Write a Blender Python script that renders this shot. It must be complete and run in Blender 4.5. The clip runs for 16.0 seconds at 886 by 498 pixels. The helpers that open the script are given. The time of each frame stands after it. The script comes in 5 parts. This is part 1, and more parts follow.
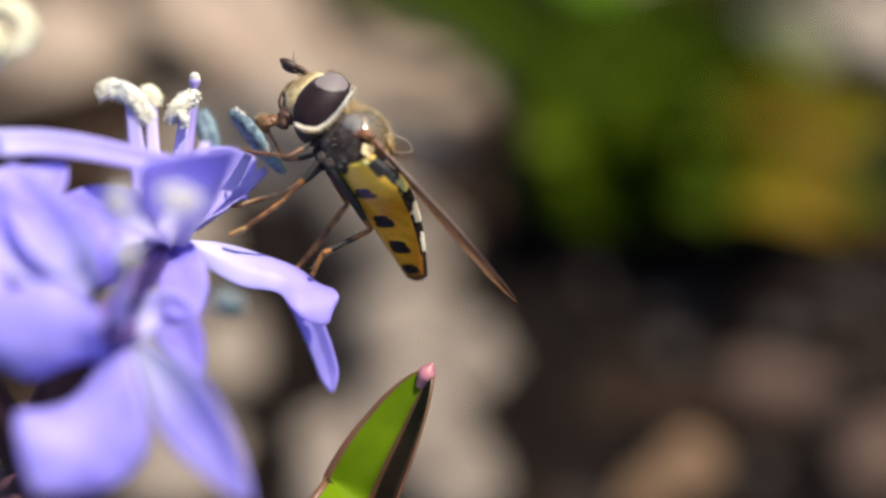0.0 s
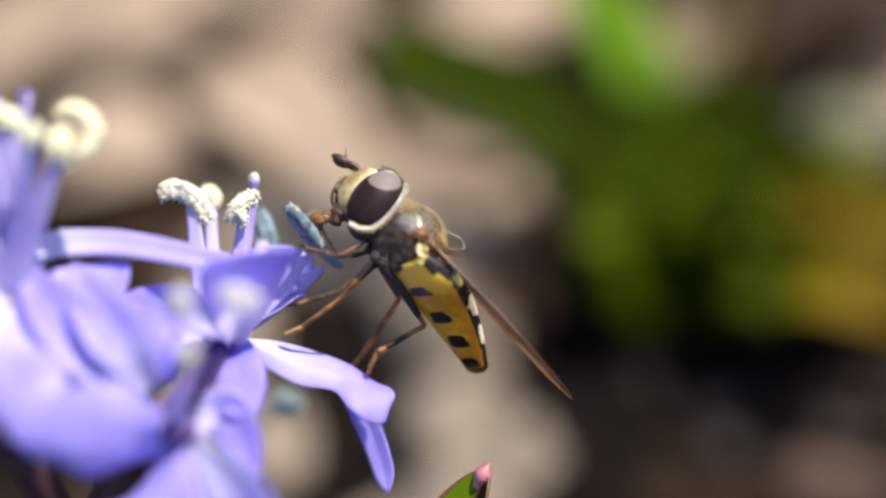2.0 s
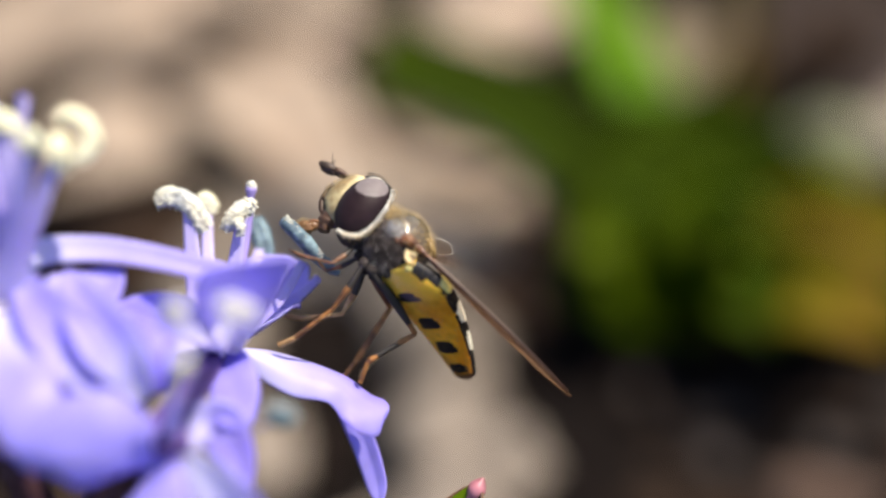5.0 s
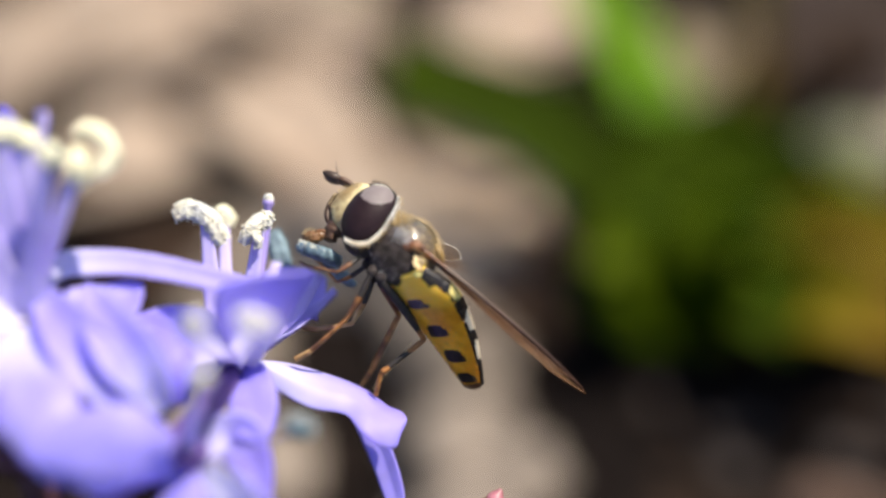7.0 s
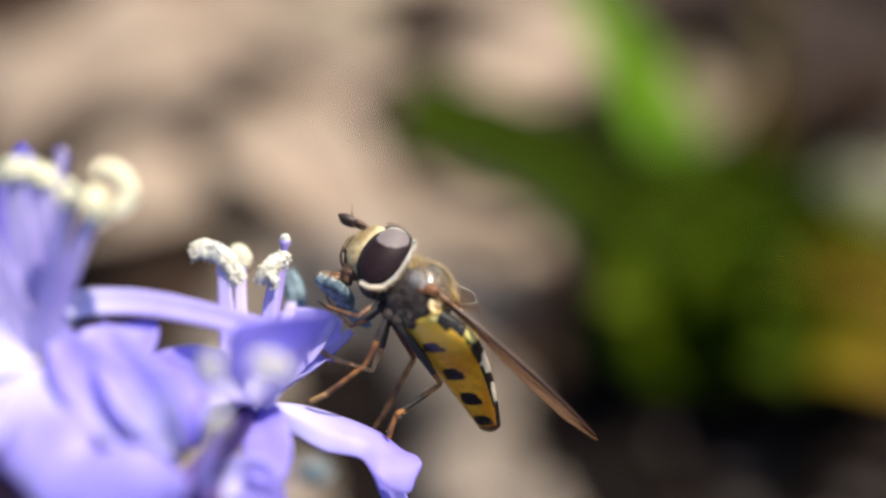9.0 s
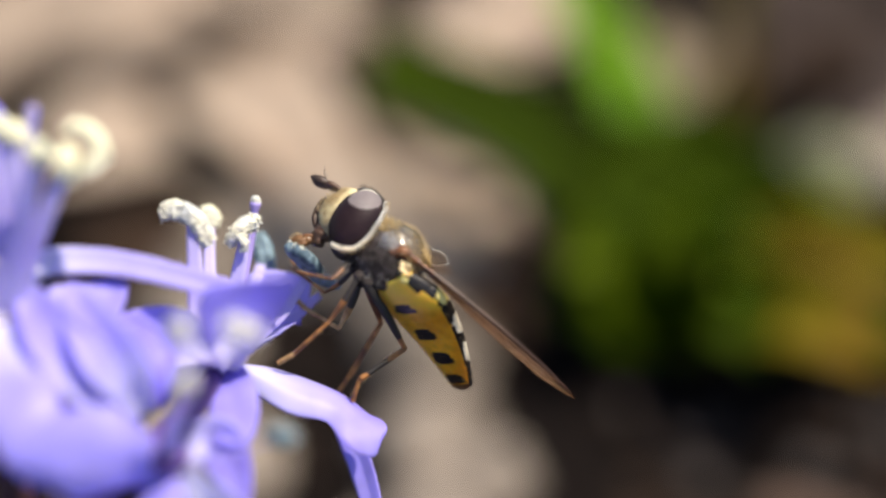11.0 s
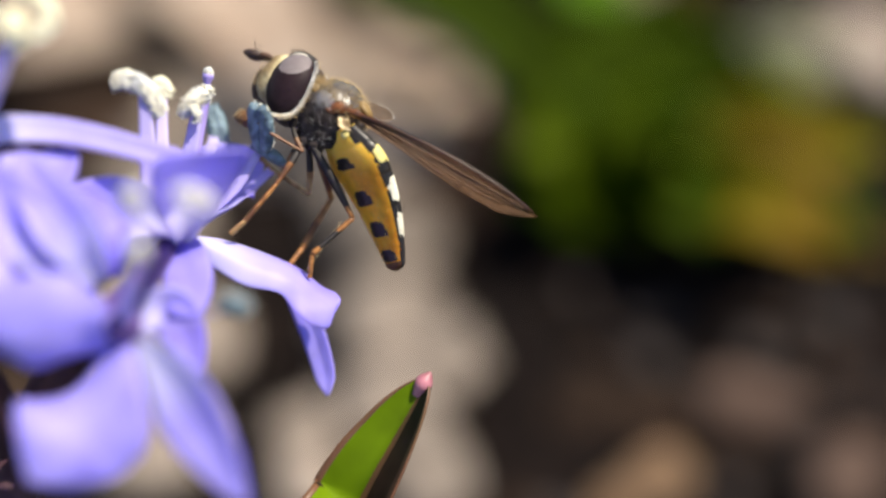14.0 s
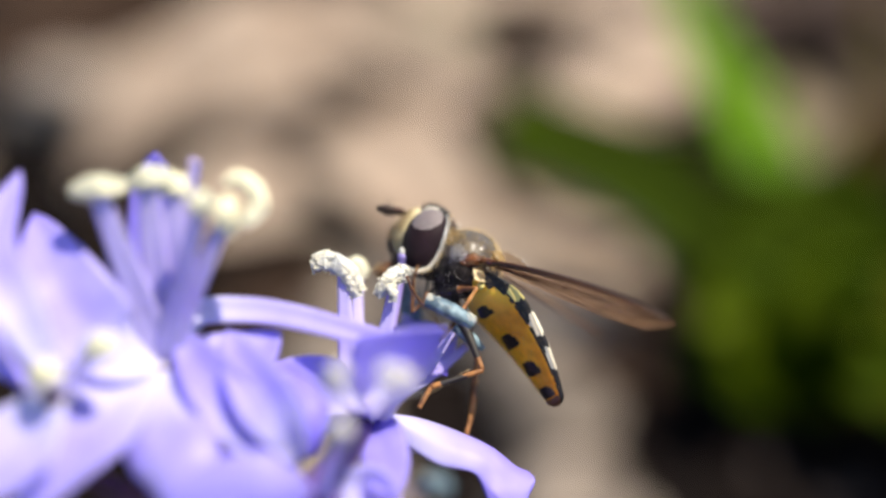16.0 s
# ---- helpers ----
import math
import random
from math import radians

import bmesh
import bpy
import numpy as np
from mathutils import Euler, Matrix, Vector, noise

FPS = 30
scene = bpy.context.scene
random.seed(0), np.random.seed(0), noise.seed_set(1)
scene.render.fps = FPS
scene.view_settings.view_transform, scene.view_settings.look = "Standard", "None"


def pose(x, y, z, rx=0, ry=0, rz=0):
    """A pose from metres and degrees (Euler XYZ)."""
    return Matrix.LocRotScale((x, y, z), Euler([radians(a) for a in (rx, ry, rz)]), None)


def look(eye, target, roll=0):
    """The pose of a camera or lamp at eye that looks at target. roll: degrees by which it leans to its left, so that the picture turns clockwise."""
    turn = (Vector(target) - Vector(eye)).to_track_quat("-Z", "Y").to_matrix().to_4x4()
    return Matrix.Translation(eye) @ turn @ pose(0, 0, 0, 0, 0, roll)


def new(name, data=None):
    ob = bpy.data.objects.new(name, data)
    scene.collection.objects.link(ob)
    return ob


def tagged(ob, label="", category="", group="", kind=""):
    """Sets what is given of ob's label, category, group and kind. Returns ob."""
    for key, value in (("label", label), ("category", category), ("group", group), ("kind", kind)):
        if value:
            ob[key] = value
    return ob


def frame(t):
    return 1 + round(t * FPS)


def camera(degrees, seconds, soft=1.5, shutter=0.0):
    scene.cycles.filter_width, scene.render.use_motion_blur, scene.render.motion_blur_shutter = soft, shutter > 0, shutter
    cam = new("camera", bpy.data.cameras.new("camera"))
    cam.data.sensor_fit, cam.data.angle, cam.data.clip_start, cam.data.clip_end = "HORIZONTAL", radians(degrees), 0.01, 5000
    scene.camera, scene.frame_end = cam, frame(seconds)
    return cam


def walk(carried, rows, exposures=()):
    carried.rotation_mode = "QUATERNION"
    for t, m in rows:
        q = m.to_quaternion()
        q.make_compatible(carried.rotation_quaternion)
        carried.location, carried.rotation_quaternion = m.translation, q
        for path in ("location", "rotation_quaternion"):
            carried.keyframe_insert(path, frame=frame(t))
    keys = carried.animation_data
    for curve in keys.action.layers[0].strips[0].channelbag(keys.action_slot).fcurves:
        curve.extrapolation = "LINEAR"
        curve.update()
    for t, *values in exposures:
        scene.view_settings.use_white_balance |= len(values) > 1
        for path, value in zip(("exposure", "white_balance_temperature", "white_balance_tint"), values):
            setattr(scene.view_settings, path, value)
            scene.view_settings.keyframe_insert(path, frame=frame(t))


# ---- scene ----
cam = camera(39.5, 16.0, soft=2.6)
cam.data.dof.use_dof = True
cam.data.dof.focus_distance = 0.0458
cam.data.dof.aperture_fstop = 12.0
cam.data.dof.aperture_blades = 0
walk(cam, [
    (0.0, pose(0.000483, -0.035651, 0.089271, 46.137, -0.493, -1.548)),
    (0.5, pose(0.000097, -0.035431, 0.089099, 45.752, -0.303, -1.817)),
    (1.0, pose(0.000210, -0.035459, 0.089477, 48.083, 0.006, -1.199)),
    (1.5, pose(0.000000, -0.035238, 0.089568, 50.000, 0.000, -0.000)),
    (2.0, pose(0.000109, -0.035527, 0.089422, 50.474, 0.935, 0.057)),
    (2.5, pose(-0.000024, -0.035142, 0.089336, 50.811, 0.320, 0.098)),
    (3.0, pose(-0.000079, -0.034993, 0.089203, 50.743, 0.364, 0.146)),
    (3.5, pose(-0.000006, -0.035336, 0.089455, 50.597, 0.084, 0.114)),
    (4.0, pose(-0.000052, -0.035142, 0.089508, 51.282, -0.310, 0.120)),
    (4.2, pose(-0.000052, -0.035142, 0.089508, 51.183, -0.310, 0.351)),
    (6.5, pose(-0.000334, -0.034956, 0.089424, 50.153, 0.043, 0.477)),
    (7.0, pose(-0.000209, -0.035194, 0.089546, 51.215, 0.503, 0.763)),
    (7.5, pose(-0.000477, -0.034859, 0.089389, 50.484, 0.662, 1.320)),
    (8.0, pose(-0.000392, -0.034755, 0.089673, 51.612, 0.619, 2.225)),
    (8.5, pose(-0.000552, -0.034768, 0.089559, 51.475, 0.438, 1.906)),
    (8.7, pose(-0.000552, -0.034768, 0.089559, 52.824, 0.438, 1.511)),
    (10.8, pose(-0.000886, -0.034650, 0.089937, 51.654, -2.104, 1.648)),
    (11.0, pose(-0.000886, -0.034650, 0.089937, 50.846, -2.104, 1.031)),
    (11.5, pose(-0.000761, -0.034936, 0.090165, 50.596, -2.135, 0.651)),
    (12.0, pose(-0.000776, -0.035149, 0.089925, 50.432, -2.362, 0.749)),
    (12.5, pose(-0.000988, -0.035035, 0.089511, 46.991, -3.261, 0.323)),
    (13.0, pose(-0.001070, -0.034828, 0.089246, 46.557, -3.168, 0.360)),
    (13.5, pose(-0.000771, -0.034834, 0.089612, 46.121, -3.604, 0.206)),
    (14.0, pose(-0.000704, -0.035149, 0.089737, 45.680, -3.808, -0.056)),
    (14.5, pose(-0.001336, -0.035009, 0.089563, 47.596, -3.664, 0.062)),
    (15.0, pose(-0.001557, -0.034899, 0.089735, 50.227, -1.847, 1.988)),
    (15.5, pose(-0.002032, -0.034992, 0.089767, 53.735, 0.550, 3.764)),
    (16.0, pose(-0.001891, -0.034994, 0.089673, 53.647, 1.338, 5.389)),
], exposures=[(0.0, 0.58, 6650, 10), (2.0, 0.66, 6650, 10), (6.5, 0.66, 6650, 10), (8.0, 0.62, 6650, 10), (11.0, 0.57, 6650, 10), (13.0, 0.58, 6650, 10), (14.5, 0.66, 6650, 10), (15.0, 0.70, 6650, 10), (16.0, 0.60, 6650, 10)])

# ---- light ----
SUN_TO = Vector((0.42, 0.12, 0.90)).normalized()
world = bpy.data.worlds.new("sky")
scene.world = world
world.use_nodes = True
wn = world.node_tree.nodes
sky = wn.new("ShaderNodeTexSky")
sky.sky_type, sky.sun_disc = "NISHITA", False
sky.sun_elevation = math.asin(SUN_TO.z)
sky.sun_rotation = math.atan2(SUN_TO.x, SUN_TO.y)
wn["Background"].inputs["Strength"].default_value = 0.12
world.node_tree.links.new(sky.outputs["Color"], wn["Background"].inputs["Color"])
sun_data = bpy.data.lights.new("sun", "SUN")
sun_data.energy, sun_data.angle, sun_data.color = 5.0, radians(0.6), (1.0, 0.92, 0.785)
sun = new("sun", sun_data)
sun.matrix_world = look((0.3, 0.5, 0.6), Vector((0.3, 0.5, 0.6)) - SUN_TO)

MM = 0.001


# ---- materials ----
def material(name, base, rough=0.6, vary=0.25, scale=400.0, bump=0.3, depth=0.0002, metal=0.0, translucent=0.0,
             second=None, second_scale=None, coat=0.0, coat_rough=0.12, random_tint=0.0, glow_tint=None, sheen=0.0, spec=0.5, pale_base=None, pale_to=0.62, inner=0.0):
    """A grained surface: fine noise and wide blotches on the base colour, bump, and light let through where thin."""
    m = bpy.data.materials.new(name)
    m.use_nodes = True
    nt = m.node_tree
    n, ln = nt.nodes, nt.links
    b = n["Principled BSDF"]
    co = n.new("ShaderNodeTexCoord")
    fine = n.new("ShaderNodeTexNoise")
    fine.inputs["Scale"].default_value, fine.inputs["Detail"].default_value = scale, 5
    wide = n.new("ShaderNodeTexNoise")
    wide.inputs["Scale"].default_value, wide.inputs["Detail"].default_value = second_scale or scale * 0.18, 3
    for x in (fine, wide):
        ln.new(co.outputs["Object"], x.inputs["Vector"])
    ramp = n.new("ShaderNodeMapRange")
    ramp.inputs[1].default_value, ramp.inputs[2].default_value = 0.3, 0.7
    ramp.inputs[3].default_value, ramp.inputs[4].default_value = 1 - vary, 1 + vary
    ln.new(fine.outputs["Fac"], ramp.inputs[0])
    two = n.new("ShaderNodeMix")
    two.data_type = "RGBA"
    two.inputs["A"].default_value = (*base, 1)
    two.inputs["B"].default_value = (*(second or [c * 0.75 for c in base]), 1)
    edge = n.new("ShaderNodeMapRange")
    edge.inputs[1].default_value, edge.inputs[2].default_value = 0.42, 0.62
    ln.new(wide.outputs["Fac"], edge.inputs[0])
    ln.new(edge.outputs[0], two.inputs["Factor"])
    mul = n.new("ShaderNodeVectorMath")
    mul.operation = "SCALE"
    ln.new(two.outputs["Result"], mul.inputs[0])
    ln.new(ramp.outputs[0], mul.inputs["Scale"])
    colour = mul.outputs[0]
    if pale_base:
        along = n.new("ShaderNodeAttribute")
        along.attribute_name = "along"
        fade = n.new("ShaderNodeMapRange")
        fade.interpolation_type = "SMOOTHSTEP"
        fade.inputs[1].default_value, fade.inputs[2].default_value = 0.05, pale_to
        fade.inputs[3].default_value, fade.inputs[4].default_value = 0.85, 0.0
        ln.new(along.outputs["Fac"], fade.inputs[0])
        pale = n.new("ShaderNodeMix")
        pale.data_type = "RGBA"
        pale.inputs["B"].default_value = (*pale_base, 1)
        ln.new(fade.outputs[0], pale.inputs["Factor"])
        ln.new(colour, pale.inputs["A"])
        colour = pale.outputs["Result"]
    if random_tint:
        info = n.new("ShaderNodeObjectInfo")
        rr = n.new("ShaderNodeMapRange")
        rr.inputs[3].default_value, rr.inputs[4].default_value = 1 - random_tint, 1 + random_tint
        ln.new(info.outputs["Random"], rr.inputs[0])
        mul2 = n.new("ShaderNodeVectorMath")
        mul2.operation = "SCALE"
        ln.new(colour, mul2.inputs[0])
        ln.new(rr.outputs[0], mul2.inputs["Scale"])
        colour = mul2.outputs[0]
    ln.new(colour, b.inputs["Base Color"])
    b.inputs["Roughness"].default_value, b.inputs["Metallic"].default_value = rough, metal
    b.inputs["Coat Weight"].default_value = coat
    b.inputs["Coat Roughness"].default_value = coat_rough
    b.inputs["Sheen Weight"].default_value = sheen
    b.inputs["Specular IOR Level"].default_value = spec
    if inner:
        b.inputs["Subsurface Weight"].default_value = inner
        b.inputs["Subsurface Radius"].default_value = (1.0, 0.6, 0.15)
        b.inputs["Subsurface Scale"].default_value = 0.0006
    if bump:
        bp = n.new("ShaderNodeBump")
        bp.inputs["Strength"].default_value, bp.inputs["Distance"].default_value = bump, depth
        ln.new(fine.outputs["Fac"], bp.inputs["Height"])
        ln.new(bp.outputs[0], b.inputs["Normal"])
    if translucent:
        tr = n.new("ShaderNodeBsdfTranslucent")
        if glow_tint:
            tr.inputs["Color"].default_value = (*glow_tint, 1)
        else:
            ln.new(colour, tr.inputs["Color"])
        mix = n.new("ShaderNodeMixShader")
        mix.inputs[0].default_value = translucent
        ln.new(b.outputs[0], mix.inputs[1])
        ln.new(tr.outputs[0], mix.inputs[2])
        ln.new(mix.outputs[0], n["Material Output"].inputs["Surface"])
    return m


PETAL = material("petal", (0.57, 0.51, 0.97), 0.5, 0.10, 900, 0.25, 0.00008, translucent=0.5,
                 second=(0.44, 0.37, 0.94), second_scale=220, pale_base=(0.84, 0.83, 0.97))
PETAL_THIN = material("petal_thin", (0.63, 0.57, 0.97), 0.5, 0.10, 900, 0.25, 0.00008, translucent=0.65,
                      second=(0.50, 0.43, 0.95), second_scale=240, pale_base=(0.80, 0.78, 0.92))
PETAL_FAN = material("petal_fan", (0.50, 0.43, 0.95), 0.5, 0.10, 900, 0.25, 0.00008, translucent=0.5,
                     second=(0.38, 0.30, 0.92), second_scale=240, pale_base=(0.74, 0.72, 0.95))
PETAL_BACK = material("petal_back", (0.46, 0.40, 0.94), 0.5, 0.10, 900, 0.25, 0.00008, translucent=0.45,
                      second=(0.34, 0.28, 0.90), second_scale=220)
PETAL_PALE = material("petal_pale", (0.78, 0.74, 0.92), 0.5, 0.08, 900, 0.2, 0.00008, translucent=0.7,
                      second=(0.62, 0.57, 0.90), second_scale=200, glow_tint=(0.88, 0.85, 0.98))
FILAMENT = material("filament", (0.62, 0.55, 0.90), 0.5, 0.08, 900, 0.2, 0.00005, translucent=0.35,
                    second=(0.52, 0.44, 0.86), second_scale=300)
STYLE = material("style", (0.45, 0.36, 0.80), 0.5, 0.1, 900, 0.2, 0.00005, translucent=0.3)
POLLEN = material("pollen", (0.70, 0.66, 0.52), 0.9, 0.3, 4500, 1.0, 0.00012, second=(0.56, 0.56, 0.52), second_scale=1400)
ANTHER_BLUE = material("anther_blue", (0.065, 0.105, 0.14), 0.6, 0.3, 3500, 0.8, 0.0001, second=(0.18, 0.26, 0.30), second_scale=1500)
ANTHER_CREAM = material("anther_cream", (0.74, 0.69, 0.48), 0.85, 0.2, 3500, 0.8, 0.0001, second=(0.62, 0.60, 0.45), second_scale=900)
ANTHER_LILAC = material("anther_lilac", (0.60, 0.56, 0.50), 0.85, 0.2, 3500, 0.8, 0.0001, second=(0.52, 0.49, 0.55), second_scale=900)
STEM = material("stem", (0.040, 0.013, 0.022), 0.75, 0.25, 900, 0.3, 0.0001, second=(0.08, 0.03, 0.035), second_scale=150)
STALK = material("stalk", (0.10, 0.050, 0.21), 0.6, 0.2, 900, 0.3, 0.0001, second=(0.12, 0.062, 0.17), second_scale=200)
OVARY = material("ovary", (0.16, 0.10, 0.30), 0.4, 0.15, 900, 0.3, 0.0001)
LEAF = material("leaf", (0.15, 0.25, 0.003), 0.5, 0.15, 700, 0.25, 0.0001, translucent=0.35, second=(0.17, 0.28, 0.006),
                second_scale=90, glow_tint=(0.24, 0.40, 0.005), spec=0.12)
# near-black leaf tone: shade on the folded side and back, put into the colour
LEAF_SHADED = material("leaf_shaded", (0.014, 0.014, 0.008), 0.75, 0.25, 700, 0.3, 0.0001, second=(0.036, 0.020, 0.014), second_scale=150, spec=0.05)
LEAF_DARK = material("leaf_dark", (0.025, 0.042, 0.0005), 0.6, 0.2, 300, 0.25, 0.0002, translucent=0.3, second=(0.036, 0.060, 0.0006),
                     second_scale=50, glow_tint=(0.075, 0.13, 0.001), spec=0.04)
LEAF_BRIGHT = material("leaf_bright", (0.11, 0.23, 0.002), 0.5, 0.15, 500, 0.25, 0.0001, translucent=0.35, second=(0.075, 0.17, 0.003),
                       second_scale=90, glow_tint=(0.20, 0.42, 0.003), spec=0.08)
LEAF_YELLOW = material("leaf_yellow", (0.120, 0.116, 0.003), 0.6, 0.2, 300, 0.25, 0.0002, translucent=0.3, second=(0.17, 0.10, 0.005),
                       second_scale=60, spec=0.08)
LEAF_OLIVE = material("leaf_olive", (0.066, 0.068, 0.003), 0.6, 0.2, 300, 0.25, 0.0002, translucent=0.3, second=(0.095, 0.055, 0.006),
                      second_scale=60, spec=0.1)
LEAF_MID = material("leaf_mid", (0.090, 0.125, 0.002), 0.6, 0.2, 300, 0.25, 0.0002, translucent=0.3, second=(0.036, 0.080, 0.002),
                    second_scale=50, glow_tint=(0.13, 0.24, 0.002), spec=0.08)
LEAF_WITHERED = material("leaf_withered", (0.24, 0.11, 0.015), 0.7, 0.2, 300, 0.3, 0.0002, translucent=0.2, second=(0.15, 0.08, 0.02), second_scale=60, spec=0.1)
PINK = material("pink_tip", (0.52, 0.20, 0.25), 0.45, 0.15, 900, 0.2, 0.0001, second=(0.26, 0.09, 0.10), second_scale=420)
RED_TIP = material("red_tip", (0.16, 0.055, 0.03), 0.5, 0.2, 400, 0.2, 0.0002, second=(0.10, 0.06, 0.02), second_scale=90)
BROWN_TIP = material("brown_tip", (0.060, 0.025, 0.014), 0.6, 0.2, 400, 0.2, 0.0002, second=(0.04, 0.022, 0.012), second_scale=90)
SOIL = material("soil", (0.0062, 0.0046, 0.0042), 0.95, 0.45, 260, 1.0, 0.002, second=(0.011, 0.0075, 0.0065), second_scale=40, spec=0.04)
STONE = material("stone", (0.212, 0.173, 0.140), 0.85, 0.2, 220, 0.5, 0.0008, second=(0.265, 0.213, 0.172), second_scale=60, random_tint=0.35, spec=0.15)
STONE_GREY = material("stone_grey", (0.148, 0.122, 0.101), 0.85, 0.2, 220, 0.5, 0.0008, second=(0.196, 0.158, 0.127), second_scale=60, random_tint=0.35, spec=0.15)
DRY_LEAF = material("dry_leaf", (0.36, 0.28, 0.215), 0.75, 0.18, 220, 0.5, 0.0006, translucent=0.15, second=(0.26, 0.185, 0.135),
                    second_scale=45, random_tint=0.35, spec=0.2)
BARK = material("bark", (0.028, 0.018, 0.0125), 0.9, 0.3, 260, 0.8, 0.001, second=(0.052, 0.031, 0.021), second_scale=50, random_tint=0.4, spec=0.05)
CRUMB = material("crumb", (0.010, 0.0072, 0.0065), 0.95, 0.4, 260, 0.8, 0.001, second=(0.020, 0.013, 0.010), second_scale=60, spec=0.04)
TWIG = material("twig", (0.030, 0.021, 0.018), 0.9, 0.3, 300, 0.8, 0.0006)
CHIP = material("chip", (0.15, 0.095, 0.056), 0.85, 0.3, 260, 0.6, 0.0008, second=(0.12, 0.07, 0.04), second_scale=150, spec=0.1)
CHIP_BROWN = material("chip_brown", (0.095, 0.062, 0.047), 0.85, 0.3, 260, 0.6, 0.0008, second=(0.07, 0.045, 0.034), second_scale=150, spec=0.1)
LICHEN = material("lichen", (0.155, 0.16, 0.095), 0.9, 0.25, 220, 0.6, 0.0008, second=(0.21, 0.185, 0.13), second_scale=70, spec=0.1)
LITTER = material("litter", (0.17, 0.135, 0.085), 0.85, 0.2, 220, 0.5, 0.0006, second=(0.12, 0.09, 0.06), second_scale=45, spec=0.1)
LITTER_DARK = material("litter_dark", (0.046, 0.032, 0.027), 0.85, 0.25, 220, 0.5, 0.0006, second=(0.042, 0.029, 0.023), second_scale=45, random_tint=0.3, spec=0.1)
# the fly
EYE = material("eye", (0.020, 0.010, 0.012), 0.5, 0.15, 6000, 0.10, 0.00002, coat=0.10, coat_rough=0.10, spec=0.12)
# pale grey for the sky's reflection, painted on top of the eye
EYE_SHEEN = material("eye_sheen", (0.165, 0.135, 0.135), 0.6, 0.06, 6000, 0.10, 0.00002, second=(0.19, 0.165, 0.16), second_scale=1500, spec=0.3)
FACE = material("face", (0.62, 0.53, 0.30), 0.5, 0.12, 2500, 0.3, 0.00004, second=(0.26, 0.18, 0.08), second_scale=1100)
RIM = material("rim", (0.78, 0.76, 0.70), 0.7, 0.15, 5000, 0.5, 0.00005, sheen=0.3)
BLACK = material("black", (0.020, 0.015, 0.013), 0.58, 0.25, 3000, 0.4, 0.00004)
THORAX = material("thorax", (0.060, 0.042, 0.024), 0.34, 0.35, 3500, 0.5, 0.00004, second=(0.13, 0.095, 0.05), second_scale=900, coat=1.0, coat_rough=0.11)
PLEURA = material("pleura", (0.024, 0.019, 0.018), 0.85, 0.5, 3500, 0.8, 0.00008, second=(0.060, 0.049, 0.046), second_scale=1500, spec=0.08)
ANTENNA = material("antenna", (0.040, 0.022, 0.014), 0.5, 0.3, 3500, 0.5, 0.00005, second=(0.075, 0.035, 0.018), second_scale=1500)
FUZZ = material("fuzz", (0.56, 0.42, 0.22), 0.7, 0.2, 2000, 0.0)
FUZZ_GOLD = material("fuzz_gold", (0.62, 0.45, 0.22), 0.5, 0.2, 2000, 0.0)
FUZZ_GREY = material("fuzz_grey", (0.84, 0.81, 0.77), 0.6, 0.2, 2000, 0.0)
BROWN = material("brown", (0.16, 0.075, 0.028), 0.45, 0.25, 3000, 0.4, 0.00004, second=(0.14, 0.05, 0.02), second_scale=900)
ORANGE = material("orange", (0.40, 0.17, 0.045), 0.5, 0.3, 3500, 0.6, 0.00006, second=(0.13, 0.05, 0.018), second_scale=1100)
TAN = material("tan", (0.50, 0.32, 0.14), 0.7, 0.3, 4500, 0.8, 0.0001, second=(0.34, 0.18, 0.07), second_scale=1500)
YELLOW = material("yellow", (0.88, 0.47, 0.028), 0.42, 0.15, 3000, 0.3, 0.00004, second=(0.66, 0.27, 0.012), second_scale=520, spec=0.3, pale_base=(0.94, 0.60, 0.08), pale_to=0.4, inner=0.35)
WING_ROOT = material("wing_root", (0.22, 0.070, 0.014), 0.38, 0.4, 3000, 0.6, 0.00006, second=(0.075, 0.026, 0.012), second_scale=2200)
CALYPTER = material("calypter", (0.86, 0.72, 0.44), 0.5, 0.25, 3000, 0.4, 0.00004, translucent=0.4, second=(0.70, 0.50, 0.24), second_scale=1200)
SCUT = material("scutellum", (0.22, 0.14, 0.05), 0.5, 0.2, 3000, 0.3, 0.00004, second=(0.18, 0.12, 0.04), second_scale=900)
LEMON = material("lemon", (0.78, 0.66, 0.22), 0.45, 0.1, 3000, 0.2, 0.00004)
CREAM = material("cream", (0.88, 0.83, 0.66), 0.4, 0.15, 3000, 0.3, 0.00004, spec=0.2)
SHINY_BLACK = material("shiny_black", (0.016, 0.013, 0.013), 0.4, 0.2, 3000, 0.3, 0.00004, coat=0.15, spec=0.3)
VEIN = material("vein", (0.050, 0.018, 0.008), 0.45, 0.2, 3000, 0.2, 0.00002)


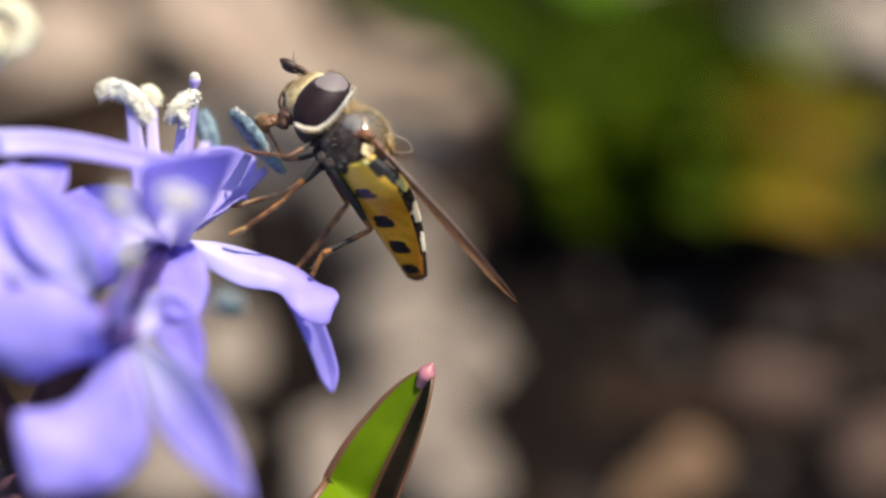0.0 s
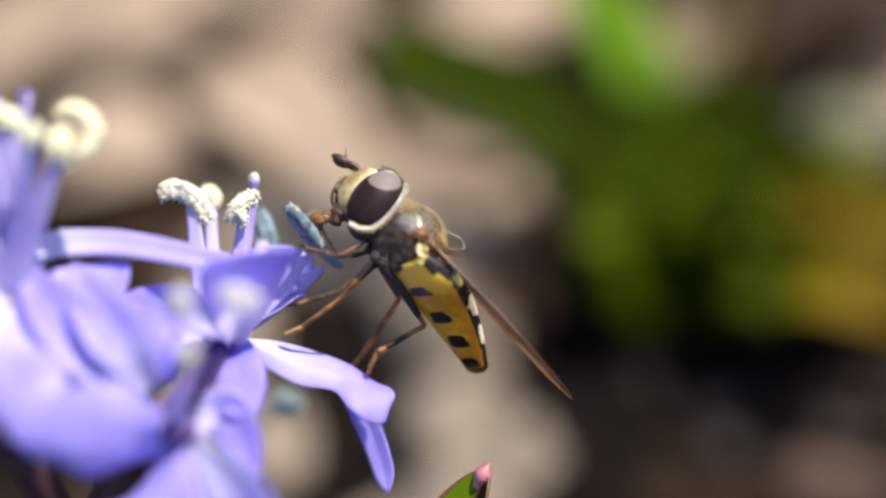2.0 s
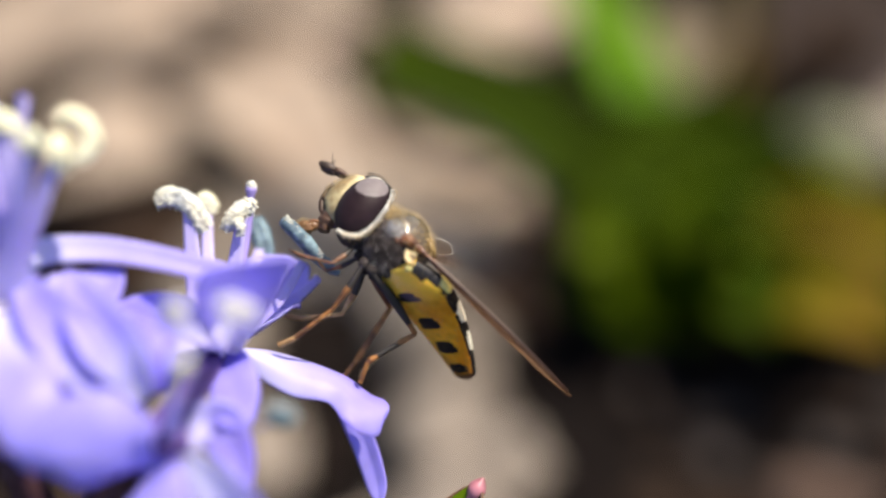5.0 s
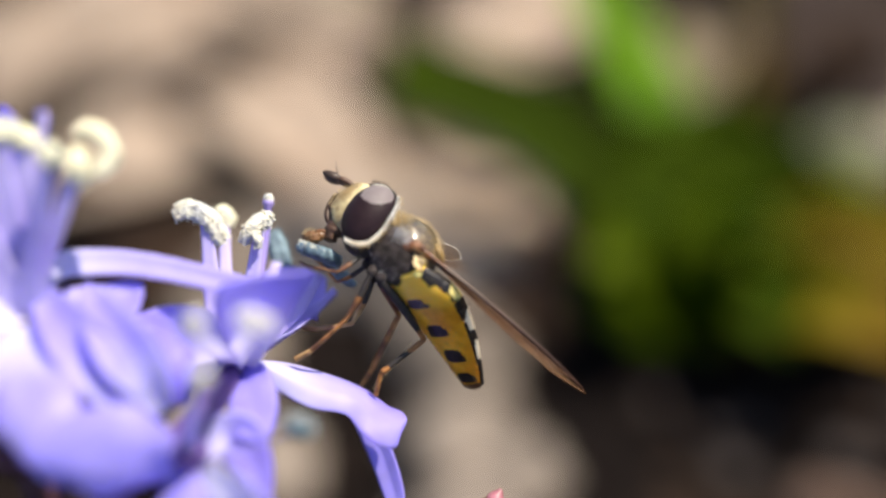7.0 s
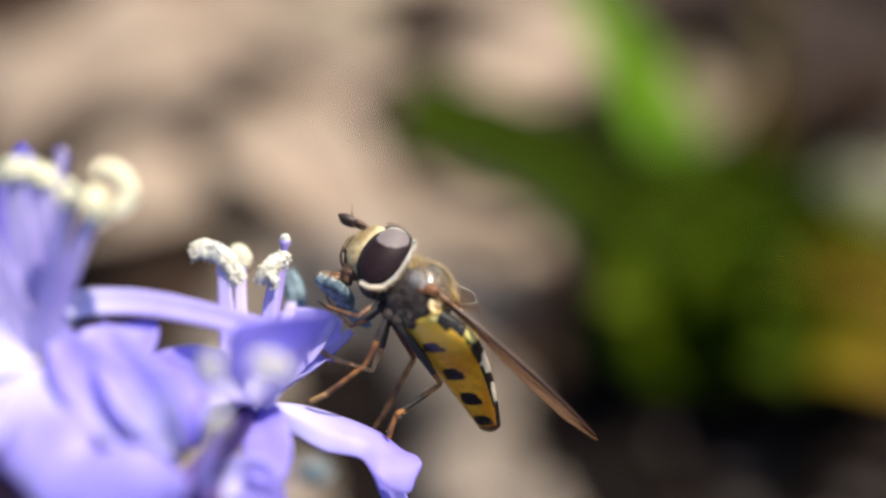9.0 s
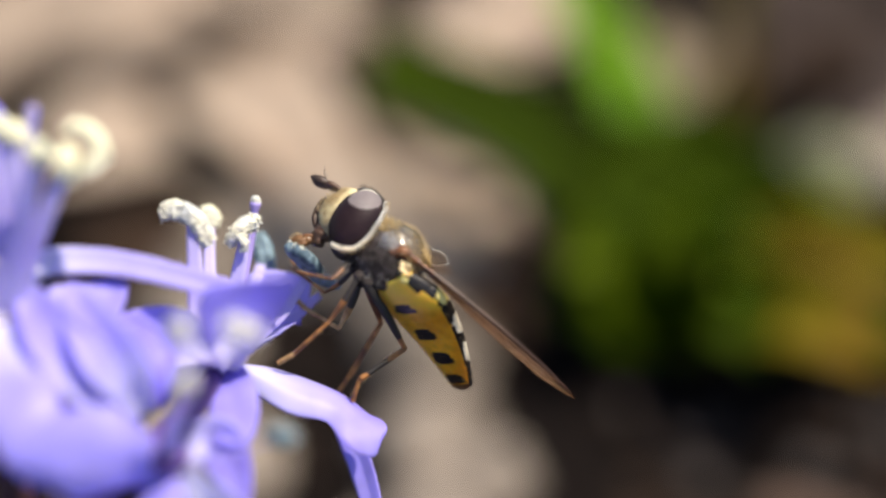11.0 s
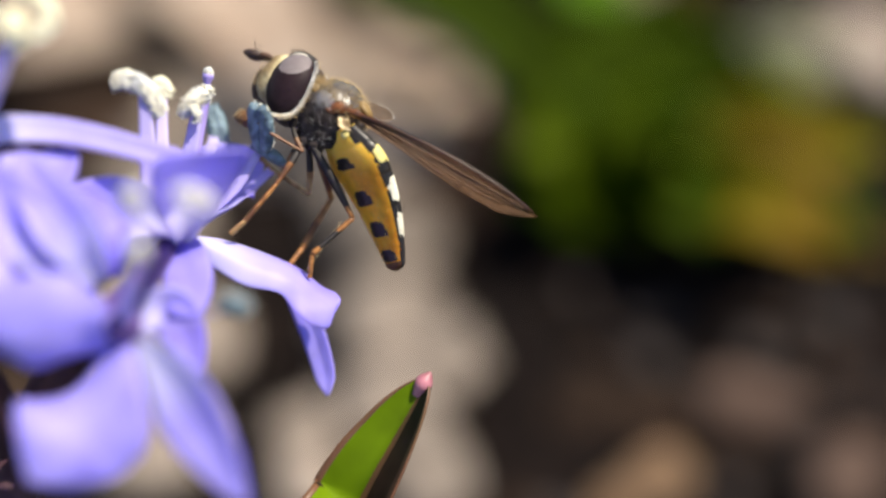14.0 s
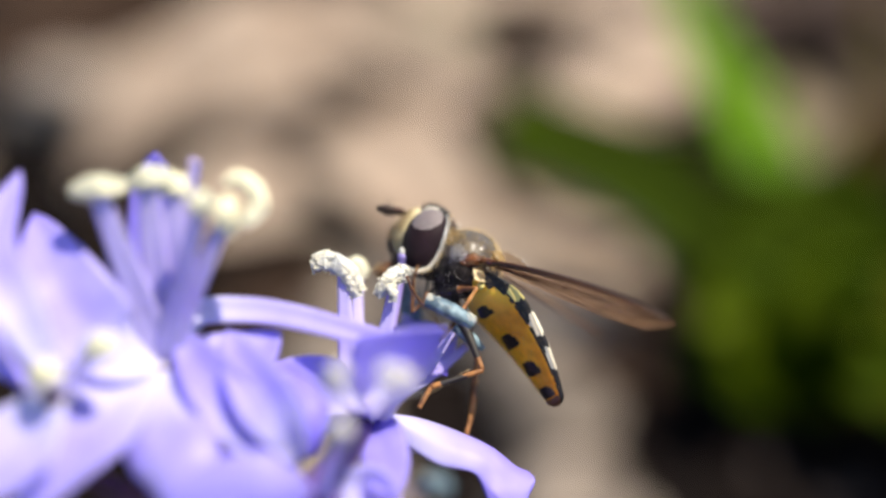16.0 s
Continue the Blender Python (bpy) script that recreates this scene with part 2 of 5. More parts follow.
def wing_film(name, base=(0.22, 0.135, 0.085), least=0.10, most=0.24):
    m = bpy.data.materials.new(name)
    m.use_nodes = True
    n, ln = m.node_tree.nodes, m.node_tree.links
    b = n["Principled BSDF"]
    b.inputs["Base Color"].default_value = (*base, 1)
    b.inputs["Roughness"].default_value = 0.5
    b.inputs["Specular IOR Level"].default_value = 0.25
    tc = n.new("ShaderNodeTexCoord")
    nz = n.new("ShaderNodeTexNoise")
    nz.inputs["Scale"].default_value = 1500
    ln.new(tc.outputs["Object"], nz.inputs["Vector"])
    bp = n.new("ShaderNodeBump")
    bp.inputs["Strength"].default_value, bp.inputs["Distance"].default_value = 0.25, 0.00006
    ln.new(nz.outputs["Fac"], bp.inputs["Height"])
    ln.new(bp.outputs[0], b.inputs["Normal"])
    clear = n.new("ShaderNodeBsdfTransparent")
    clear.inputs["Color"].default_value = (0.92, 0.85, 0.78, 1)
    thr = n.new("ShaderNodeMapRange")
    thr.inputs[3].default_value, thr.inputs[4].default_value = least, most
    ln.new(nz.outputs["Fac"], thr.inputs[0])
    mix = n.new("ShaderNodeMixShader")
    ln.new(thr.outputs[0], mix.inputs[0])
    ln.new(clear.outputs[0], mix.inputs[1])
    glow = n.new("ShaderNodeBsdfTranslucent")
    glow.inputs["Color"].default_value = (min(1, base[0] * 2.6), min(1, base[1] * 2.6), min(1, base[2] * 2.6), 1)
    both = n.new("ShaderNodeMixShader")
    both.inputs[0].default_value = 0.55
    ln.new(b.outputs[0], both.inputs[1])
    ln.new(glow.outputs[0], both.inputs[2])
    ln.new(both.outputs[0], mix.inputs[2])
    ln.new(mix.outputs[0], n["Material Output"].inputs["Surface"])
    return m


FILM = wing_film("wing_film")
FILM_CLEAR = wing_film("wing_clear", (0.30, 0.26, 0.22), 0.04, 0.16)
FILM_EDGE = wing_film("wing_edge", (0.10, 0.042, 0.018), 0.32, 0.55)


# ---- shaping ----
def V(p):
    return Vector(p)


def mesh_from(name, bm, mats):
    bmesh.ops.recalc_face_normals(bm, faces=bm.faces)
    me = bpy.data.meshes.new(name)
    bmesh.ops.scale(bm, vec=(MM, MM, MM), verts=bm.verts)
    bm.to_mesh(me)
    bm.free()
    for m in mats if isinstance(mats, (list, tuple)) else [mats]:
        me.materials.append(m)
    for p in me.polygons:
        p.use_smooth = True
    return me


def thing(name, base, label, category, group="", kind=""):
    """An empty at the base of a thing, base in millimetres."""
    ob = new(name)
    ob.empty_display_size = 0.003
    ob.location = V(base) * MM
    return tagged(ob, label, category, group, kind)


def part(name, bm, mats, parent, label="", origin=(0, 0, 0)):
    """One mesh under a thing or a part; the bmesh is in millimetres, with its origin subtracted."""
    if any(origin):
        bmesh.ops.translate(bm, vec=-V(origin), verts=bm.verts)
    ob = new(name, mesh_from(name, bm, mats))
    ob.parent = parent
    if label:
        tagged(ob, label)
    return ob


def spline(pts, t):
    """A point of a Catmull-Rom curve through pts, t from 0 to 1."""
    k = len(pts) - 1
    s = min(max(t, 0), 0.99999) * k
    i = int(s)
    u = s - i
    p = [V(pts[min(max(j, 0), k)]) for j in (i - 1, i, i + 1, i + 2)]
    if i == 0:
        p[0] = 2 * p[1] - p[2]
    if i + 1 == k:
        p[3] = 2 * p[2] - p[1]
    return 0.5 * (2 * p[1] + (p[2] - p[0]) * u + (2 * p[0] - 5 * p[1] + 4 * p[2] - p[3]) * u * u
                  + (3 * p[1] - 3 * p[2] + p[3] - p[0]) * u ** 3)


def tube(pts, radius, n=24, sides=10, bm=None):
    """A round tube along a curve; radius is a number or a function of 0..1."""
    bm = bm or bmesh.new()
    rad = radius if callable(radius) else (lambda t: radius)
    rings = []
    side = None
    for i in range(n + 1):
        t = i / n
        p = spline(pts, t)
        d = (spline(pts, min(t + 0.01, 1)) - spline(pts, max(t - 0.01, 0))).normalized()
        if side is None:
            side = d.orthogonal().normalized()
        side = (side - side.dot(d) * d).normalized()
        up = d.cross(side)
        r = rad(t)
        rings.append([bm.verts.new(p + r * (math.cos(a) * side + math.sin(a) * up))
                      for a in (2 * math.pi * k / sides for k in range(sides))])
    for a, b in zip(rings, rings[1:]):
        for k in range(sides):
            bm.faces.new((a[k], a[(k + 1) % sides], b[(k + 1) % sides], b[k]))
    bm.faces.new(rings[0][::-1])
    bm.faces.new(rings[-1])
    return bm


def ellipsoid(c, r, turn=None, seg=32, rings=20, rough=0.0, freq=1.0, bm=None):
    bm = bm or bmesh.new()
    made = bmesh.ops.create_uvsphere(bm, u_segments=seg, v_segments=rings, radius=1)["verts"]
    m = turn or Matrix()
    for v in made:
        k = 1 + rough * noise.noise(v.co * freq + V(c) * 0.37)
        v.co = m.to_3x3() @ Vector((v.co.x * r[0] * k, v.co.y * r[1] * k, v.co.z * r[2] * k)) + V(c)
    return bm


def blade(pts, width, face, cup=0.2, thick=0.12, n=26, m=10, shape=None, ripple=0.0):
    """A petal or leaf blade along a curve: width in the middle, its upper side turned to face, cupped across, with its own thickness."""
    bm = bmesh.new()
    lay = bm.verts.layers.float.new("along")
    prof = shape or (lambda t: (math.sin(math.pi * min(1, 0.12 + 0.88 * t)) ** 0.7 if t < 0.999 else 0.04) * (0.55 + 0.45 * min(1, t * 2.2)))
    top, low = [], []
    for i in range(n + 1):
        t = i / n
        p = spline(pts, t)
        d = (spline(pts, min(t + 0.02, 1)) - spline(pts, max(t - 0.02, 0))).normalized()
        across = d.cross(V(face)).normalized()
        up = across.cross(d)
        w = max(prof(t), 0.03) * width / 2
        r1, r2 = [], []
        for j in range(m + 1):
            s = 2 * j / m - 1
            lift = cup * width * (s * s - 0.3) * prof(t) + ripple * width * math.sin(7 * t + 2.2 * s) * abs(s)
            lift += -0.025 * width * math.exp(-(s / 0.22) ** 2) * prof(t)
            q = p + across * (s * w) + up * lift
            th = thick * (1 - 0.75 * abs(s) ** 3)
            r1.append(bm.verts.new(q + up * th / 2))
            r2.append(bm.verts.new(q - up * th / 2))
            r1[-1][lay] = r2[-1][lay] = t
        top.append(r1)
        low.append(r2)
    for i in range(n):
        for j in range(m):
            bm.faces.new((top[i][j], top[i][j + 1], top[i + 1][j + 1], top[i + 1][j]))
            bm.faces.new((low[i][j + 1], low[i][j], low[i + 1][j], low[i + 1][j + 1])).material_index = 1
        bm.faces.new((top[i][0], top[i + 1][0], low[i + 1][0], low[i][0]))
        bm.faces.new((top[i][m], low[i][m], low[i + 1][m], top[i + 1][m]))
    for rows in ((top[0], low[0]), (low[n], top[n])):
        for j in range(m):
            bm.faces.new((rows[0][j + 1], rows[0][j], rows[1][j], rows[1][j + 1]))
    return bm


def mid(a, b, up=(0, 0, 0), t=0.5):
    return tuple(V(a).lerp(V(b), t) + V(up))


VIEW = (0.0, -0.766, 0.643)   # from the flowers towards the open side

# ---- ground and litter ----
bm = bmesh.new()
bmesh.ops.create_grid(bm, x_segments=110, y_segments=110, size=1)
for v in bm.verts:
    x, y = v.co.x, v.co.y
    gx, gy = (abs(x) ** 3.2) * (1 if x > 0 else -1), (abs(y) ** 3.2) * (1 if y > 0 else -1)
    far = 300000.0
    q = Vector((140 * x + far * gx * abs(x) ** 6, 90 + 140 * y + far * gy * abs(y) ** 6, 0))
    near = max(0, 1 - (Vector((q.x, q.y - 90, 0)).length / 700))
    q.z = near * (5 * noise.noise(q * 0.03) + 2.0 * noise.noise(q * 0.12)) - 2.5
    v.co = q
ground = tagged(new("ground", mesh_from("ground", bm, SOIL)), "dark crumbly garden soil under loose litter", "soil", kind="structure")


def stone(at, r, mat, name, label, category, group, seed):
    rnd = random.Random(seed)
    turn = Euler((rnd.uniform(-0.25, 0.25), rnd.uniform(-0.25, 0.25), rnd.uniform(0, 6.3))).to_matrix()
    b = ellipsoid((0, 0, 0), r, turn, 20, 12, 0.35, 1.6)
    for v in b.verts:
        v.co += 0.12 * r[0] * noise.noise_vector(v.co * (1.3 / r[0]) + Vector((seed * 3.1, 0, 0)))
    ob = new(name, mesh_from(name, b, mat))
    ob.location = (V(at) + Vector((0, 0, r[2] * 0.35))) * MM
    return tagged(ob, label, category, group)


def dry_leaf(at, length, width, heading, tilt, seed, mat=None, label="pale tan dry curled leaf lying on soil"):
    mat = mat or DRY_LEAF
    rnd = random.Random(seed)
    h = radians(heading)
    d = Vector((math.cos(h), math.sin(h), 0))
    a = -d * length / 2
    c = d * length / 2 + Vector((0, 0, tilt))
    b = blade([a, mid(a, c, (0, 0, 0.14 * length), 0.35), mid(a, c, (0, 0, 0.1 * length), 0.7), c], width, (0, 0, 1), 0.18, 0.5, 14, 8,
              ripple=0.06)
    low = min(v.co.z for v in b.verts)
    ob = new("dry_leaf", mesh_from("dry_leaf", b, [mat, mat]))
    ob.location = (V(at) + Vector((0, 0, -low - 1.0))) * MM
    rib = tube([spline([a, mid(a, c, (0, 0, 0.14 * length), 0.35), mid(a, c, (0, 0, 0.1 * length), 0.7), c], u) + Vector((0, 0, 0.3 - 0.1 * width)) for u in (0, 0.25, 0.5, 0.75, 0.98)],
               lambda t: 0.55 * (1 - 0.7 * t), 10, 6)
    part("midrib", rib, mat, ob)
    return tagged(ob, label, "dead leaf", "leaf litter")


STONES = [
    # place, radius, flatness
    ((-1.11, 56.14, 0.00), 7, 0.5), ((2.16, 39.99, 0.00), 4.5, 0.6), ((-1.30, 44.53, 0.00), 6, 0.6),
    ((2.30, 31.08, 0.00), 5.2, 0.5), ((5.25, 40.97, 0.00), 5, 0.6), ((-1.18, 35.00, 0.00), 5.5, 0.6), 
    ((-21.29, 41.70, 0.00), 4.5, 0.5), ((-18.11, 42.13, 0.00), 5, 0.5), ((-3.06, 67.71, 0.00), 6.5, 0.5),
    ((58.67, 94.55, 0.00), 7, 0.5), ((-74.56, 119.46, 0.00), 10, 0.5),
    ((-21.11, 30.36, 0.00), 6, 0.5), ((-6.48, 31.91, 0.00), 3.6, 0.5), ((-6.55, 27.07, 0.00), 3.4, 0.5), ((3.60, 26.80, 0.00), 4.3, 0.6), ((-15.22, 83.24, 0.00), 9, 0.5), ((-4.9, 64.8, 0.0), 4.5, 0.5),
]
r_ = random.Random(31)
for gx in range(-24, 13, 7):
    for gy in range(37, 90, 7):
        x, y = gx + r_.uniform(-2.5, 2.5), gy + r_.uniform(-2.5, 2.5)
        if (-19.5 < x < -2.5 and y < 66) or (x > 6 and y < 50) or (x > 3 and y > 48) or (x > 0 and y < 44):
            continue
        STONES.append(((x, y, -1.0), r_.uniform(4.0, 6.5), r_.uniform(0.45, 0.65)))
for i, (at, r, flat) in enumerate(STONES):
    dull = at[0] > -2 and at[1] < 62
    stone(at, (r, r * 0.8, r * flat), STONE_GREY if dull else STONE, "stone", "dull grey rounded garden stone on soil" if dull else "pale grey-beige rounded garden stone on soil", "stone", "garden stones", i + 5)
BARKS = [((23.85, 35.81, 0.00), 4), ((-43.07, 83.24, 0.00), 13),
         ((-59.76, 121.94, 0.00), 12), ((-87.83, 141.10, 0.00), 14), ((-32.53, 73.61, 0.00), 9), ((56.07, 119.26, 0.00), 12), ((-1.38, 145.19, 0.00), 13),
         ((-6.86, 122.47, 0.00), 9), ((-33.55, 33.09, 0.00), 8), ((8.15, 74.68, 0.00), 8), ((8.42, 66.81, 0.00), 7), ((-85.35, 129.54, 0.00), 14), ((-84.12, 149.72, 0.00), 15), ((3.74, 65.87, 0.00), 7), ((-74.71, 141.72, 0.00), 12)]
for i in range(16):
    BARKS.append(((r_.uniform(-100, 10), r_.uniform(130, 240), 2.0), r_.uniform(9, 16)))
for i, (at, r) in enumerate(BARKS):
    chip = stone(at, (r, r * 0.55, r * 0.3), BARK, "bark_chip", "dark brown weathered bark chip on soil", "bark chip", "bark chips", i + 70)
    flake = ellipsoid((r * 0.12, -r * 0.05, r * 0.20), (r * 0.62, r * 0.34, r * 0.16), Euler((0.1, -0.12, i * 1.7)).to_matrix(), 16, 10, 0.4, 2.5)
    part("flake", flake, BARK, chip)
def wood_chip(at, r, turn, mat, label, seed):
    """A split piece of wood, long along its heading."""
    b = ellipsoid((0, 0, 0), r, Euler((0.1, -0.08, radians(turn))).to_matrix(), 20, 12, 0.3, 1.6)
    for v in b.verts:
        v.co += 0.22 * r[0] * noise.noise_vector(v.co * (1.9 / r[0]) + Vector((seed * 3.1, 0, 0)))
    ob = new("wood_chip", mesh_from("wood_chip", b, mat))
    ob.location = (V(at) + Vector((0, 0, r[2] * 0.35))) * MM
    return tagged(ob, label, "wood chip", "wood chips")


wood_chip((22.9, 27.2, 0.5), (6.2, 1.9, 1.5), 36, CHIP, "pale tan splinter of wood on dark soil", 3)
wood_chip((34.6, 37.9, 0.0), (5.4, 2.6, 1.5), -12, CHIP_BROWN, "brown flat chip of wood on dark soil", 5)
wood_chip((41.6, 29.6, 0.0), (5.0, 3.0, 1.6), 60, CHIP_BROWN, "brown flat chip of wood on dark soil", 8)
wood_chip((19.0, 36.5, -0.5), (4.0, 2.4, 1.2), 10, BARK, "dark flat chip of wood on dark soil", 9)
# small chips strewn over the dark soil
for i in range(46):
    x, y, r = r_.uniform(9, 48), r_.uniform(22, 62), r_.uniform(0.9, 2.3)
    if abs(x - 25.1) + abs(y - 65.1) < 12:
        continue
    stone((x, y, -1.5), (r, r * 0.7, r * 0.4), TWIG if i % 3 else BARK, "wood_chip", "small brown wood chip on dark soil", "wood chip", "wood chips", i + 300)
stone((49.9, 93.1, 0.0), (6.5, 5.0, 3.2), LICHEN, "stone", "grey-green lichened stone on soil", "stone", "garden stones", 401)
stone((-22.5, 138.3, 1.0), (11, 8, 4.5), LICHEN, "stone", "grey-green lichened stone on soil", "stone", "garden stones", 402)
LEAVES = [
    ((1.51, 92.10, 0.00), 18, 9, -25, 3), ((-9.60, 100.44, 0.00), 22, 12, 15, 4),
    ((0.85, 87.15, 0.00), 24, 13, -20, 4), ((-4.80, 95.68, 0.00), 22, 12, 25, 4), ((-5.18, 79.43, 0.00), 18, 10, 60, 3),
    ((2.20, 94.66, 0.00), 30, 12, -32, 5), ((11.51, 122.73, 0.00), 26, 14, 30, 4), ((6.23, 85.59, 0.00), 14, 8, -20, 3),
    # place, length, width, heading, lift of the tip
    ((-41.59, 111.61, 0.00), 42, 22, 10, 6), ((-25.47, 120.85, 0.00), 40, 18, 160, 5), ((-56.39, 111.61, 0.00), 34, 18, 60, 5),
    ((-4.73, 100.38, 0.00), 36, 13, -28, 5), ((-16.99, 105.85, 0.00), 26, 15, -20, 4),
    ((-47.41, 124.30, 0.00), 40, 20, 30, 6), ((-31.46, 132.24, 0.00), 36, 20, 140, 6), ((3.03, 121.92, 0.00), 32, 14, -20, 4),
    ((-14.92, 144.55, 0.00), 36, 18, 70, 5), ((9.22, 116.14, 0.00), 30, 15, 20, 4),
   
    ((5.2, 76.7, 0.0), 16, 9, -20, 3), ((1.3, 80.9, 0.0), 15, 8, 25, 3), ((-23.51, 103.76, 0.00), 26, 14, 10, 4), ((-27.69, 95.18, 0.00), 28, 14, 0, 4), ((17.00, 154.27, 0.00), 36, 18, 10, 5),
]
for i, (at, ln_, wd, hd, tl) in enumerate(LEAVES):
    dry_leaf(at, ln_, wd, hd, tl, i)

for i, (at, ln_, wd, hd) in enumerate((((32.5, 116.5, 0), 22, 12, 75), ((29.5, 106.1, 0), 16, 9, 60))):
    dry_leaf(at, ln_, wd, hd, 3, 90 + i, LITTER, "dull beige dry leaf lying on soil")
for i, (at, ln_, wd, hd) in enumerate((((56, 126, 0), 34, 18, 20), ((44, 140, 0), 36, 18, 150), ((66, 118, 0), 30, 16, 70), ((50, 160, 0), 40, 20, 10),
                                       ((74, 140, 0), 36, 20, 100), ((30, 150, 0), 34, 17, 60), ((58, 100, 0), 18, 10, 40), ((40, 122, 0), 24, 13, 110))):
    dry_leaf(at, ln_, wd, hd, 3, 60 + i, LITTER_DARK, "brown dry leaf lying on soil")

r_ = random.Random(11)
for i in range(70):
    x, y = r_.uniform(-95, 25), r_.uniform(78, 240)
    if (x > 2 and y < 100) or x > 16 or (x < -25 and y > 105 and i % 5 < 2) or (x < -48 and i % 3):
        continue
    dry_leaf((x, y, r_.uniform(-1, 2.5)), r_.uniform(20, 40), r_.uniform(11, 20), r_.uniform(0, 180), r_.uniform(1, 5), 100 + i)

# fine crumbs between them
rnd = random.Random(4)
bm = bmesh.new()
for i in range(1100):
    x, y = rnd.gauss(0, 75), 95 + rnd.gauss(0, 60)
    r = rnd.uniform(0.5, 1.8)
    q = Vector((x, y, 0))
    z = 5 * noise.noise(q * 0.03) + 2.0 * noise.noise(q * 0.12) - 2.5
    verts = bmesh.ops.create_icosphere(bm, subdivisions=1, radius=r)["verts"]
    for v in verts:
        v.co = Vector((v.co.x * 1.2, v.co.y, v.co.z * 0.7)) + 0.3 * r * noise.noise_vector(v.co * 2 + q) + Vector((x, y, z + r * 0.3))
tagged(new("soil_crumb", mesh_from("soil_crumb", bm, CRUMB)), "loose brown crumbs of soil and bark", "crumbs", kind="stuff")

# ---- plant with green strap leaves behind ----
base = (25.11, 65.09, -1.00)
green = thing("leafy_plant", base, "green strap-leaved plant with reddish tips growing from soil", "plant")
STRAPS = [
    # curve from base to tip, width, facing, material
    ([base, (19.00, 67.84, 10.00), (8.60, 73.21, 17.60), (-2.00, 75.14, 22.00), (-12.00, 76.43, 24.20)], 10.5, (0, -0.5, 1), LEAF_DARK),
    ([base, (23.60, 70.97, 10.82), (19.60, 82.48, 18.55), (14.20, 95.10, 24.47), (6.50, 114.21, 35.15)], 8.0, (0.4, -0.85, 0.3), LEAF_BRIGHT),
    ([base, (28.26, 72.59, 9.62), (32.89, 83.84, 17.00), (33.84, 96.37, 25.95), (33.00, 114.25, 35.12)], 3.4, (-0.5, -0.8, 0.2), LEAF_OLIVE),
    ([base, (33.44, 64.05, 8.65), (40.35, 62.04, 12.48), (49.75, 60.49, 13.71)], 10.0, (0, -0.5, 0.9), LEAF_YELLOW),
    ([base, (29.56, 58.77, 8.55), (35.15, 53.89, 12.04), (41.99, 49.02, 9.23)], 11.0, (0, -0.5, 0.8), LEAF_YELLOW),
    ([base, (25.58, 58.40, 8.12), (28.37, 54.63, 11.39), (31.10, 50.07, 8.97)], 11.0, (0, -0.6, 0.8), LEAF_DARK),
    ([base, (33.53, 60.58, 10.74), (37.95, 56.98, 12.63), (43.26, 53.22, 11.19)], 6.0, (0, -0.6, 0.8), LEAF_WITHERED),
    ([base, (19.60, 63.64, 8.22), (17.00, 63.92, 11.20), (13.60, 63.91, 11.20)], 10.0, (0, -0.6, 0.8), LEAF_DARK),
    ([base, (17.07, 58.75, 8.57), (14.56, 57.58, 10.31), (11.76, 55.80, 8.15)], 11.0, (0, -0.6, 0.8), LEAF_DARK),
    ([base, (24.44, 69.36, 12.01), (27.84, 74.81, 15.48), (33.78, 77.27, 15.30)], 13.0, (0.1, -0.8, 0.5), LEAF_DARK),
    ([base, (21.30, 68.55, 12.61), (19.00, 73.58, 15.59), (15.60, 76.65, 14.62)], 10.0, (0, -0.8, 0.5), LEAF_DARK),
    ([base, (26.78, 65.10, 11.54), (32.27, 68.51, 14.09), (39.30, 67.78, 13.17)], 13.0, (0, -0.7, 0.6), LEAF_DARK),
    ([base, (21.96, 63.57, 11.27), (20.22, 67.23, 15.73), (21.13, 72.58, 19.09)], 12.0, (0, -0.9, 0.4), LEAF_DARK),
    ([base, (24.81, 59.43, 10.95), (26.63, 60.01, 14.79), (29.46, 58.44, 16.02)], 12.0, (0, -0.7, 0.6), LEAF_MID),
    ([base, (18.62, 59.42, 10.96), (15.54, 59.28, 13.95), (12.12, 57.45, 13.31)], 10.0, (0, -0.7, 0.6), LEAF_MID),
]
r_ = random.Random(21)
for i in range(30):
    a, e = radians(r_.uniform(-50, 110)), radians(r_.uniform(8, 48))
    ln_ = r_.uniform(13, 25)
    d = Vector((math.cos(a) * math.cos(e), math.sin(a) * math.cos(e), math.sin(e)))
    q = V(base)
    droop = Vector((d.x, d.y, 0)) * 0.25 * ln_ - Vector((0, 0, 0.22 * ln_))
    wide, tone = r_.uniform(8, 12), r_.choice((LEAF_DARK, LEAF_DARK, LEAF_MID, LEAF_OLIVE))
    if a < radians(-28):
        continue
    STRAPS.append(([base, tuple(q + d * ln_ * 0.45), tuple(q + d * ln_ * 0.8 + droop * 0.35), tuple(q + d * ln_ + droop)], wide,
                   (-d.x * 0.5, -0.3 - d.y * 0.5, 0.9), tone))
